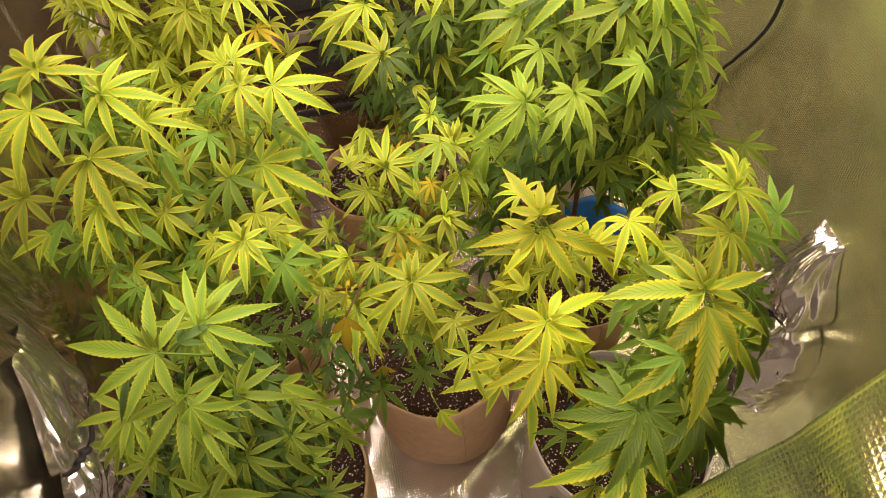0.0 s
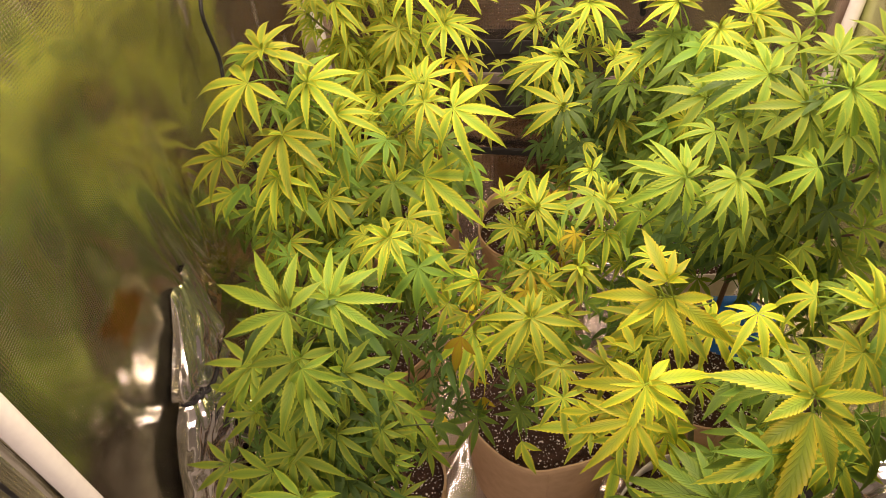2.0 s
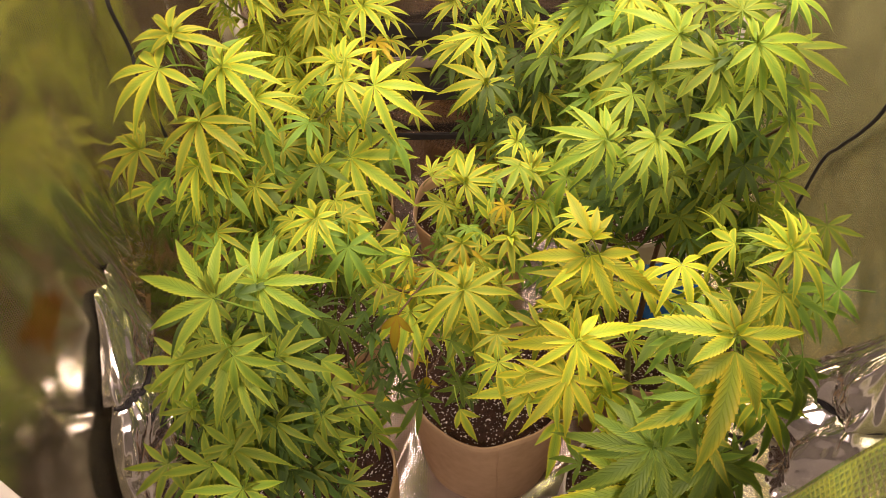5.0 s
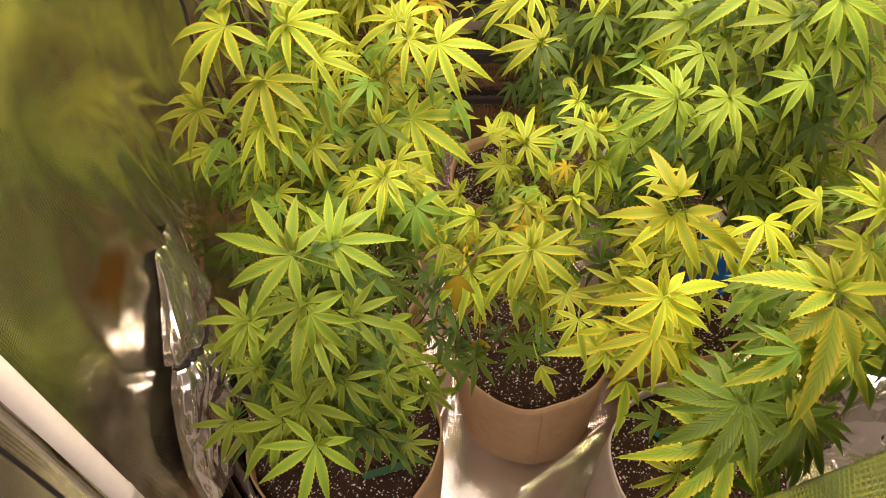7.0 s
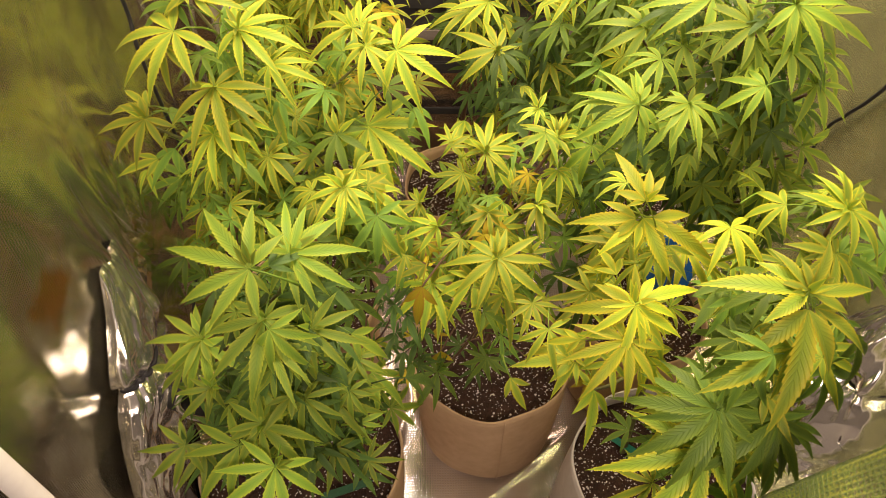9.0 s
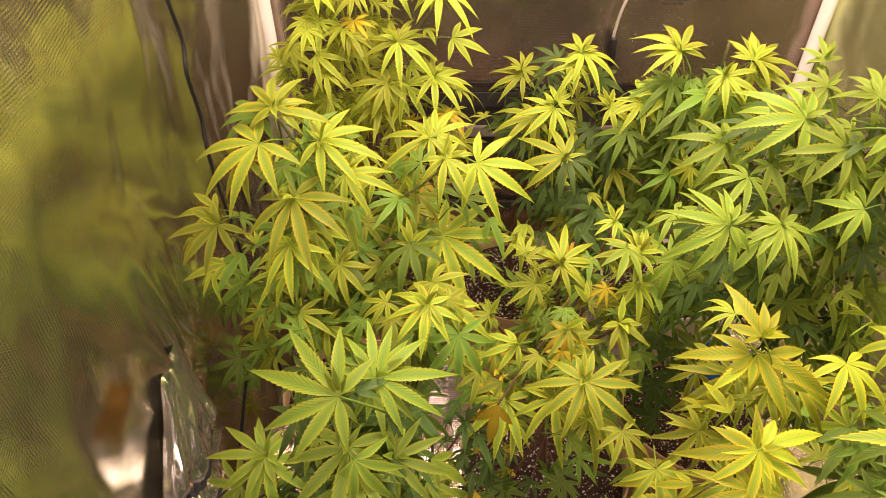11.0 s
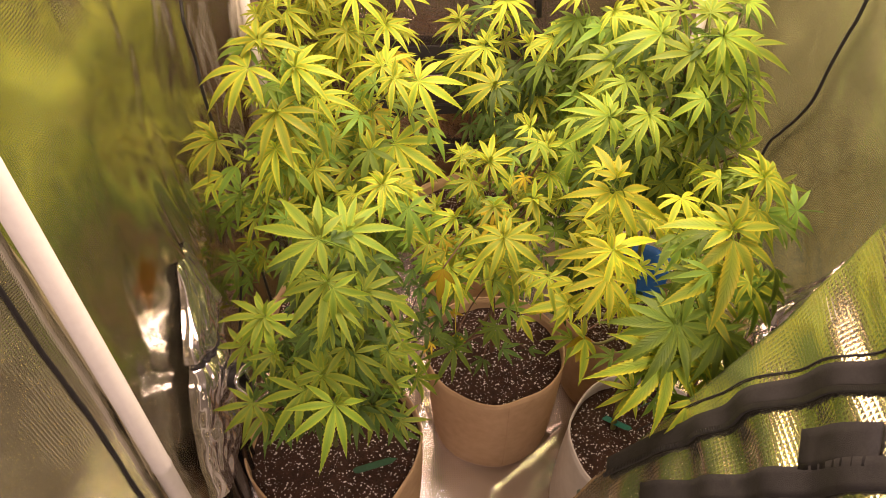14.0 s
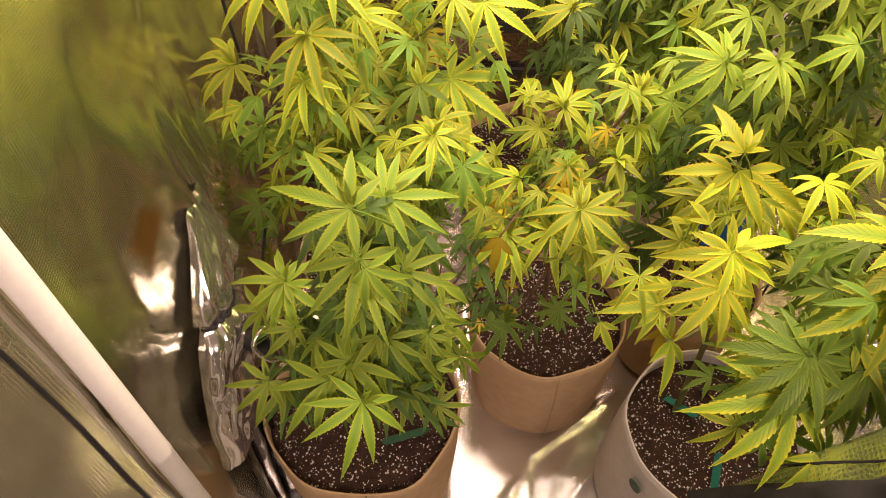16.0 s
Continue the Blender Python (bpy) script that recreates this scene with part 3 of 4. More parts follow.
# ---- pots ----
def pot(place, radius, height, soil_z, felt, label, seed, taper=0.86, lean=0.0, seam_mat=None):
    r = root("fabric_pot", (place[0], place[1], BASE + 0.012), label, "plant pot", "fabric plant pots")
    na, nl = 72, 16
    vv, ff, inner = [], [], []

    def shape(t, a, inset):
        z = height * t
        rad = radius * (taper + (1 - taper) * t ** 0.7) * (1 + 0.022 * math.sin(2 * a + seed) + 0.05 * wobble(math.cos(a), math.sin(a), t * 0.8, 1.6, seed))
        z += t * t * height * (0.025 * math.sin(a * 2 + 1.3 * seed) + 0.05 * wobble(math.cos(a), math.sin(a), 0, 2.0, seed + 5))
        if t < 0.08:
            rad *= 0.95 + 0.6 * t
        return ((rad - inset) * math.cos(a) + lean * t * radius, (rad - inset) * math.sin(a), z)
    for i in range(nl + 1):
        for k in range(na):
            vv.append(shape(i / nl, 2 * math.pi * k / na, 0.0))
    for i in range(nl, nl - 9, -1):
        for k in range(na):
            vv.append(shape(i / nl, 2 * math.pi * k / na, 0.004))
    for i in range(nl + 9):
        for k in range(na):
            a, b = i * na + k, i * na + (k + 1) % na
            ff.append((a, b, b + na, a + na))
    ff.append(tuple(reversed(range(na))))
    part("fabric_body", mesh_of("fabric_body", vv, ff, felt), r)
    seam = [Vector(shape(1.0, 2 * math.pi * k / 72, 0.002)) for k in range(73)]
    v2, f2 = tube(seam, 0.0028, 6)
    part("rim_seam", mesh_of("rim_seam", v2, f2, felt), r)
    side_seam = [Vector(shape(t / 12, -1.45, -0.0015)) for t in range(13)]
    v2, f2 = tube(side_seam, 0.0016, 5)
    part("side_seam", mesh_of("side_seam", v2, f2, seam_mat or felt), r)
    # soil with perlite
    rnd = random.Random(int(seed * 100))
    ts = soil_z / height
    vv, ff = [(lean * ts * radius, 0, soil_z + 0.012)], []
    rings = 14
    for i in range(1, rings + 1):
        for k in range(na):
            a = 2 * math.pi * k / na
            x, y, _ = shape(ts, a, 0.003)
            q = i / rings
            vv.append((x * q, y * q, soil_z + 0.012 * (1 - q * q) + 0.007 * wobble(x * q, y * q, seed, 30.0) + 0.004 * wobble(x * q, y * q, seed, 80.0)))
    for k in range(na):
        ff.append((0, 1 + k, 1 + (k + 1) % na))
    for i in range(rings - 1):
        for k in range(na):
            a, b = 1 + i * na + k, 1 + i * na + (k + 1) % na
            ff.append((a, a + na, b + na, b))
    soil = part("soil", mesh_of("soil", vv, ff, SOIL), r, "dark brown potting soil")
    pv, pf = [], []
    for _ in range(1700):
        a, q = rnd.uniform(0, 2 * math.pi), math.sqrt(rnd.random()) * 0.97
        x, y, _ = shape(ts, a, 0.004)
        x, y = x * q, y * q
        z = soil_z + 0.012 * (1 - q * q) + 0.007 * wobble(x, y, seed, 30.0) + 0.0005
        s = rnd.choice((0.0009, 0.0011, 0.0013, 0.0016, 0.0020, 0.0028)) * rnd.uniform(0.7, 1.1)
        n0 = len(pv)
        for dx, dy, dz in ((1, 0, 0), (0, 1, 0), (-1, 0, 0), (0, -1, 0), (0.2, 0.1, 1), (0, 0, -1)):
            pv.append((x + s * (dx + rnd.uniform(-.3, .3)), y + s * (dy + rnd.uniform(-.3, .3)), z + s * dz * 0.8))
        pf += [(n0, n0 + 1, n0 + 4), (n0 + 1, n0 + 2, n0 + 4), (n0 + 2, n0 + 3, n0 + 4), (n0 + 3, n0, n0 + 4),
               (n0 + 1, n0, n0 + 5), (n0 + 2, n0 + 1, n0 + 5), (n0 + 3, n0 + 2, n0 + 5), (n0, n0 + 3, n0 + 5)]
    tagged(part("perlite", mesh_of("perlite", pv, pf, PERLITE, False), soil), "white perlite grains", kind="stuff")
    return r


pot((-0.290, 0.983), 0.198, 0.338, 0.298, FELT_TAN, "tan felt fabric pot with dark soil and perlite", 1.0, 0.88, seam_mat=STEM)
pot((0.097, 1.216), 0.174, 0.348, 0.306, FELT_TAN, "tan felt fabric pot with folded rim and speckled soil", 2.1, 0.88)
badge_pot = pot((0.423, 0.946), 0.176, 0.328, 0.290, FELT_GREY, "light grey felt fabric pot with a round green badge", 3.4, 1.14)
pot((0.450, 1.350), 0.160, 0.320, 0.280, FELT_TAN, "brown felt fabric pot behind the grey pot", 4.2)
pot((-0.320, 1.395), 0.165, 0.320, 0.280, FELT_TAN, "tan felt fabric pot under a tall plant", 5.7)
pot((0.460, 1.760), 0.160, 0.330, 0.290, FELT_GREY, "white felt fabric pot against the back wall", 7.3)
pot((0.060, 1.770), 0.160, 0.320, 0.280, FELT_TAN, "tan felt fabric pot near the back wall", 8.8)
pot((-0.320, 1.770), 0.160, 0.320, 0.280, FELT_TAN, "tan felt fabric pot in the back corner", 9.9)

bv, bf = [], []
for rr, zz in ((0.016, 0.0), (0.016, 0.003), (0.012, 0.0035), (0.012, 0.002), (0.0, 0.002)):
    for k in range(28):
        bv.append((rr * math.cos(2 * math.pi * k / 28), 1.25 * rr * math.sin(2 * math.pi * k / 28), zz))
for i in range(4):
    for k in range(28):
        a, b = i * 28 + k, i * 28 + (k + 1) % 28
        bf.append((a, b, b + 28, a + 28))
badge_dir = Vector((-0.86, -0.50, 0.0)).normalized()
badge_m = Matrix.Translation(badge_dir * 0.183 + Vector((0, 0, 0.262))) @ badge_dir.to_track_quat("Z", "Y").to_matrix().to_4x4()
part("badge", mesh_of("badge", bv, bf, BADGE, False), badge_pot, "round green woven badge", badge_m)


# plant tags stuck in the soil
def plant_tag(place, turn_z, tilt, label, mat=TEAL):
    bm = bmesh.new()
    pts = [(-0.008, 0), (-0.008, 0.085), (-0.0045, 0.094), (0.0045, 0.094), (0.008, 0.085), (0.008, 0), (0, -0.02)]
    f = bm.faces.new([bm.verts.new((x, 0, z)) for x, z in pts])
    ex = bmesh.ops.extrude_face_region(bm, geom=[f])
    for vtx in [g for g in ex["geom"] if isinstance(g, bmesh.types.BMVert)]:
        vtx.co.y += 0.0015
    bmesh.ops.recalc_face_normals(bm, faces=bm.faces[:])
    ob = part("plant_tag", mesh_bm("plant_tag", bm, mat))
    ob.matrix_world = pose(*place, tilt, 0, turn_z)
    return tagged(ob, label, "plant tag", "teal plant tags")


plant_tag((0.345, 1.030, -0.090), 30, 55, "teal plastic plant tag stuck in the soil of the grey pot")
plant_tag((0.405, 0.825, -0.090), 0, -35, "teal plastic plant tag stuck in the soil near the pot rim")
plant_tag((0.425, 1.050, -0.090), 15, 25, "teal plastic plant tag beside the yellow plant")
plant_tag((-0.165, 0.935, -0.070), -62, 68, "dark teal plant tag lying over the soil of a tan pot", DARK_TEAL)
plant_tag((-0.440, 1.36, -0.100), 50, 10, "teal plastic plant tag at the rim of a tan pot")
plant_tag((0.39, 1.72, -0.095), 30, 30, "teal plastic plant tag in the white pot")
plant_tag((0.52, 1.40, -0.100), -30, 30, "teal plastic plant tag among shaded stems")


def scoop_face(u, v):
    a = (u - 0.5) * 1.5
    return (0.10 * math.sin(a) * (0.75 + 0.35 * v), 0.03 * math.cos(a) - 0.02 * v, 0.19 * v - 0.012 * math.cos(u * math.pi * 2) * v)


vv, ff, uu = sheet(scoop_face, 18, 10, 0.003)
scoop = part("plastic_scoop", mesh_of("plastic_scoop", vv, ff, BLUE, True, uu))
scoop.matrix_world = pose(0.490, 1.36, -0.125, -38, 6, -18)
tagged(scoop, "bright blue plastic scoop standing in the soil", "scoop")

# ---- plants ----
# leaf places: x, y, z and blade length in centimetres, heading and rise in degrees; a negative length is a narrow three-part leaf
TALL_LEFT = [
    (-32.5, 121, 83.3, 6.6, 100, 23),
    (-32.1, 120.9, 82.9, -7.2, 177, 1),
    (-31.6, 120.8, 82.9, -6.3, -4, -2),
    (-34.1, 117.3, 80.3, 9.5, -148, -13),
    (-27.3, 121.6, 77.7, 8.6, -11, -5),
    (-24.8, 123.5, 70.5, 7.1, -20, -9),
    (-30.7, 116.1, 72.5, 9.8, -71, -22),
    (-31.2, 112, 67.8, 7.2, -84, -23),
    (-43.4, 119.6, 64.3, 7.4, -135, -17),
    (-13.1, 130.1, 72, 8.1, -157, -10),
    (-12.1, 131, 71.9, 6, 61, 21),
]
TALL_LEFT_LOW = [
    (-10.7, 122.5, 74.1, 6.2, -61, -21),
    (-6.4, 121.8, 73.8, 8.6, -34, -14),
    (-15.2, 126.3, 64.5, 7.2, -123, -20),
    (-15.7, 118.1, 62, 7.6, -109, -22),
    (-11.3, 120.4, 61.6, 11.3, -31, -13),
    (-26.2, 117.2, 58.7, 6.2, -79, -23),
    (-43.6, 125.9, 46.1, 8.1, -171, -4),
    (-31.6, 110.1, 55.8, 5.7, -24, -10),
    (-13, 101.6, 67.6, 6.1, -91, -23),
    (-12.5, 101.7, 67.7, 6.2, -171, -4),
]
FRONT_LEFT = [
    (-18.4, 90.3, 68.3, 6.8, 91, 23),
    (-18, 90.3, 68.2, 8.2, 8, 3),
    (-18.5, 90.1, 67.9, 6, -37, -15),
    (-21.5, 85.7, 71.5, 9.8, 168, 5),
    (-21.6, 85.5, 71.2, 5.2, -120, -21),
    (-21.1, 84.2, 64.1, 9, -95, -23),
    (-16.2, 84.6, 61.2, 6.7, -13, -6),
    (-35.3, 94, 45, 8.1, -178, -1),
    (-35.1, 93.9, 44.6, 9.2, -71, -22),
    (-18.7, 82.4, 48.7, 6.2, -59, -20),
    (-23.7, 78.4, 48.8, 7.8, -40, -16),
]
FRONT_LEFT_LOW = [
    (-23.6, 78.6, 49.3, 5.1, 153, 11),
    (-26.4, 76.5, 47.5, 8.5, -135, -17),
    (-37.1, 81.6, 37.1, 6.7, -135, -17),
    (-21.4, 73.4, 48.1, 8.9, -104, -23),
    (-17.2, 83.7, 31, 6.4, -92, -23),
    (-14.5, 90.4, 42.5, 6.5, -30, -12),
]
MIDDLE = [
    (5.3, 119.1, 43.3, -3.5, 115, 22),
    (6.4, 95.3, 60.6, 7.1, -146, -14),
    (6.8, 95.3, 60.6, 7.5, -39, -15),
    (7.5, 93.9, 54.9, 6.5, -81, -23),
    (-2.1, 101.9, 46.9, 8, -106, -23),
    (-1.1, 102.6, 58.8, 5.1, -162, -8),
    (-3.9, 114, 51.5, 4.7, -148, -13),
    (6.3, 118.1, 57.9, 6, -4, -2),
    (6.3, 118.4, 58.3, 6.8, 73, 23),
    (4.2, 122, 49.5, 4.6, -107, -23),
    (16.1, 114.2, 64.2, 4.4, 65, 22),
    (16.1, 114.2, 64, 6.2, -176, -2),
    (16.7, 113.9, 58.1, 5.3, -84, -23),
    (-1.6, 98.2, 27.7, 7.1, -126, -19),
    (-3, 101.7, 51.6, -4.2, -157, -10),
    (5, 98.2, 33, 5.4, -32, -13),
]
YELLOWED = [
    (20.4, 87.6, 79.1, -6.1, 116, 21),
    (20.5, 87.6, 79.1, -3.5, 50, 18),
    (21.2, 87.3, 76.8, -7.8, -28, -12),
    (20.5, 87.4, 76.7, -6.7, -64, -21),
    (19.8, 87.4, 76.7, -6.6, -174, -2),
    (20.2, 87.2, 76.3, -5.2, -147, -13),
    (18.3, 77.7, 74.8, 5.9, -111, -22),
    (18.6, 77.9, 75, -6.8, 20, 8),
    (17.9, 77.8, 74.9, -6.7, -169, -5),
    (18.3, 77.5, 74.4, -5, -27, -11),
    (17.4, 74.9, 72.8, 6.7, -129, -19),
    (14.1, 79.2, 62.5, -6.8, -171, -4),
    (18.4, 81.8, 50.5, -6.8, -99, -23),
    (14.3, 79, 62.1, -4.6, -130, -18),
]
FRONT_RIGHT = [
    (31.2, 73.5, 82, -8.4, 169, 5),
    (31.1, 73.6, 82.3, -4.5, 119, 21),
    (31.2, 73.6, 82.4, -5.2, 52, 19),
    (31.5, 73.5, 82, -5.8, 5, 2),
    (30.9, 72.3, 81.5, -10.5, -102, -23),
    (30.6, 70.8, 77.6, -8.6, -154, -11),
    (31.9, 72.8, 80.9, -5.7, -32, -13),
    (39.7, 85, 80.2, 5.2, 88, 23),
    (39.7, 85, 80, 4.7, 160, 8),
    (39.9, 85.1, 80.1, 5.6, -49, -18),
    (39, 82.5, 76.4, 4.8, 171, 4),
    (39, 82.5, 76.4, 5.4, -98, -23),
    (25.4, 68.6, 69.8, 8.9, -154, -11),
    (25.1, 68.8, 70.1, 6.7, -171, -4),
    (25.7, 68.8, 70.1, 5.7, 22, 9),
    (25.5, 68.5, 69.3, 6.9, -116, -21),
]
FRONT_RIGHT_LOW = [
    (31.3, 68.2, 68.7, 6.4, -110, -22),
    (31, 68.2, 68.8, 8.3, -147, -13),
    (31.6, 68.2, 68.7, 4.4, -69, -22),
    (25.6, 73.9, 69, 3.5, -170, -4),
    (24.7, 66.7, 65.6, 10.1, -134, -17),
]
RIGHT_BACK = [
    (25.4, 111, 72.3, 8.4, -158, -9),
    (25.1, 111.1, 72.6, 6.8, 173, 3),
    (31.6, 110.5, 72.9, 6.6, -78, -23),
    (31.6, 110.5, 72.9, 5.5, -132, -18),
    (43.9, 116.6, 64.7, 7.9, -69, -22),
    (43.9, 116.6, 64.7, 8.5, -117, -21),
    (41.5, 112.7, 85.6, 7.9, -23, -10),
    (41.2, 112.6, 85.2, 4, -89, -23),
    (34.1, 119.1, 82.9, 8.7, -177, -1),
    (38.5, 115.1, 81.3, 7.3, -176, -2),
    (43.8, 113.9, 78.4, 5.6, -96, -23),
    (43.4, 113.9, 78.4, 4.2, -23, -10),
    (49.5, 114.4, 72.5, 6, -84, -23),
    (50.7, 113.2, 62.4, 7, 21, 9),
    (46.4, 118, 88.4, 5.2, -23, -10),
    (34.7, 116.4, 59.5, 5.8, -95, -23),
]
RIGHT_BACK_TOP = [
    (29.6, 128.4, 72.4, 7.7, -155, -10),
    (32.4, 119.8, 75.3, 5.4, -78, -23),
    (40.2, 116.5, 87.6, 6.2, 78, 23),
    (40.2, 116.7, 87.5, 3.5, -179, -1),
    (40.2, 116.7, 87.5, 4.6, 19, 8),
    (38.2, 124.3, 84.2, 6, -152, -12),
    (45.5, 117.8, 88.5, 5.2, 93, 23),
    (43.6, 136.5, 80.9, 4.5, 94, 23),
]
BACK_RIGHT = [
    (26.6, 148.2, 75.9, 7.6, 138, 16),
    (26.6, 148.1, 76, 7.2, 103, 23),
    (32.5, 142.4, 74.8, 5.4, -95, -23),
    (32.5, 142.4, 74.8, 5.6, -31, -13),
    (37.6, 145.5, 75.8, 5.9, 37, 15),
    (37, 145.3, 75.9, 5.5, 82, 23),
    (37.8, 145.4, 75.7, 6.9, -5, -2),
    (27.7, 148.8, 68.3, 6.7, 167, 5),
    (29.2, 146.3, 66.6, 6.9, -149, -13),
]
BACK_MIDDLE = [
    (3.7, 167, 61.3, 5.9, 53, 19),
    (3.7, 166.4, 60.3, 6.5, -167, -6),
    (9.1, 154.5, 62.2, 3.7, 32, 13),
    (8.5, 153.8, 61.3, 7.3, -134, -17),
    (13.2, 159.4, 69.3, 5.5, 110, 22),
    (13.4, 159.3, 69, 7.4, -30, -12),
    (12.6, 158.3, 67.3, 6.1, -130, -18),
    (9.6, 143.2, 58.2, 6.7, -105, -23),
    (9.6, 143.4, 58.5, 8.7, -173, -3),
    (10.2, 143.2, 58.2, 6.4, -43, -17),
    (19.7, 153.8, 53.3, 7.9, -23, -10),
    (19.7, 153.8, 53.3, 6.9, -105, -23),
    (18.3, 153, 62.2, 3.6, 129, 19),
    (18.3, 152.8, 62, 6.4, -2, -1),
    (5, 154.2, 59.1, 7.6, -172, -4),
    (15.7, 140.3, 49.2, 6.4, -116, -21),
]
BACK_LEFT = [
    (-19.3, 160.2, 70.9, 8.1, -45, -17),
    (-19.3, 160.2, 70.9, 6.3, -157, -10),
    (-19.3, 160.1, 70.9, 6.3, 110, 22),
    (-21.4, 157.1, 64.5, 5.9, -85, -23),
    (-21.4, 157.1, 64.5, 7.3, -142, -15),
    (-33.4, 164.1, 78.2, 5.9, 86, 23),
    (-33.5, 164, 78, 5.2, -43, -16),
    (-40.5, 159.2, 68.2, 3.7, -175, -2),
    (-38.3, 160, 69.4, 5.5, -36, -14),
    (-26.9, 163.7, 77.5, 4.7, -133, -18),
    (-11.9, 162.9, 79, 8.1, -52, -19),
    (-12.4, 162.9, 79, 5.8, 136, 17),
    (-13, 158.2, 65.1, 7.7, -48, -18),
    (-35.7, 162.5, 73.6, 4.7, -116, -21),
    (-25.2, 166.7, 83.4, 5, -33, -13),
    (-32.6, 159.1, 65.2, 5.2, -76, -23),
]
MIDDLE_MORE = [
    (1.1, 119.3, 59.2, 3.5, 113, 22),
    (1.1, 118.8, 58.7, 3.6, 29, 12),
    (3.6, 120.7, 49.3, 4.8, -117, -21),
    (12.8, 105.6, 59.5, 5.1, -83, -23),
    (5.9, 105.7, 58.2, 4.7, -124, -20),
    (10.1, 113.3, 54.7, 3.9, 14, 6),
    (11.3, 98.7, 57.5, 3.8, -31, -13),
    (2.2, 103.7, 54.9, 4, -139, -16),
    (-5.9, 103.2, 52.1, 4.5, -101, -23),
    (-9.2, 104.9, 53.8, 4.3, -40, -16),
    (3.9, 98.4, 52.4, 7.5, -94, -23),
    (14.3, 122.2, 62.8, 3.8, -147, -13),
    (-1.1, 99.8, 44.9, 5, -85, -23),
    (10.3, 93.8, 52.2, 3.7, -79, -23),
]
RIGHT_BACK_LOW = [
    (28.9, 117.4, 58, 5.9, -176, -2),
    (32.3, 116.6, 56.7, 5.1, -113, -22),
    (41.5, 115.1, 55.2, 5.2, -128, -19),
    (48.1, 113, 53, 5, -112, -22),
    (45.4, 114.1, 43.3, 5.2, -55, -20),
    (49.9, 112.6, 41.8, 5.8, -67, -22),
    (49.6, 114.8, 56.6, 6, -60, -21),
    (25, 120.5, 54.7, 5.9, -134, -17),
    (36.8, 116.2, 55.6, 4.9, -60, -21),
]
FRONT_LEFT_SIDE = [
    (-13, 90.7, 44.4, 4.6, -16, -7),
    (-15.6, 85.2, 42.9, 6.9, -21, -9),
    (-13.3, 86, 34.2, 4.3, 20, 9),
    (-32.9, 86.9, 43.5, 5.6, -129, -19),
    (-21.6, 82.7, 55.6, 4.4, -124, -20),
]
WITHERED = [
    (-7.8, 99.6, 44.8, -4.1, -92, -23),
    (-6, 98.9, 42.8, -4.8, -67, -22),
    (-4.6, 96.8, 39.7, -4.6, -102, -23),
    (-8.8, 101.7, 47.2, -3.8, -123, -20),
    (-3.7, 97.9, 41.2, -4.1, -57, -20),
    (-6.6, 95.5, 38.2, -4.5, -94, -23),
    (-5.1, 99.9, 44.6, -3.5, -39, -15),
    (-7.8, 97, 40.7, -4, -114, -22),
]



def leaflet(length, width, heading, droop, lift, curl=0.0):
    """One saw-toothed leaflet, folded along its midrib, from the leaf's base: widest before the middle, drawn out to a point."""
    n = 15
    vv, ff, uu = [], [], []
    c, s = math.cos(heading), math.sin(heading)

    def half(t):
        return width * math.sin(math.pi * t ** 0.86) ** 1.15 * (1.12 - 0.22 * t) if 0 < t < 1 else 0.0
    for i in range(n + 1):
        t = i / n
        w = half(t)
        z = lift * t * length - droop * length * t * t - 0.10 * length * max(0.0, t - 0.7)
        for side_ in (-1, 0, 1):
            x, y = length * t + abs(side_) * 0.10 * w, side_ * w
            zz = z + abs(side_) * w * (0.42 - curl)
            vv.append((x * c - y * s, x * s + y * c, zz))
            uu.append((t, 0.5 + 0.5 * side_))
    for i in range(n):
        a = i * 3
        for l, r_ in ((0, 1), (1, 2)):
            ff.append((a + l, a + r_, a + 3 + r_, a + 3 + l))
        # saw teeth: a small forward point past each edge station
        if 1 < i < n - 1:
            for e, sgn in ((0, -1), (2, 1)):
                p, q = Vector(vv[a + e]), Vector(vv[a + 3 + e])
                tip = p.lerp(q, 0.95) + Vector((-sgn * s, sgn * c, 0)) * (0.05 * width + 0.17 * half((i + 0.5) / n))
                vv.append(tuple(tip))
                uu.append((i / n + 0.05, 0.5 + 0.5 * sgn))
                k = len(vv) - 1
                ff.append((a + e, k, a + 3 + e) if sgn > 0 else (a + e, a + 3 + e, k))
    return vv, ff, uu


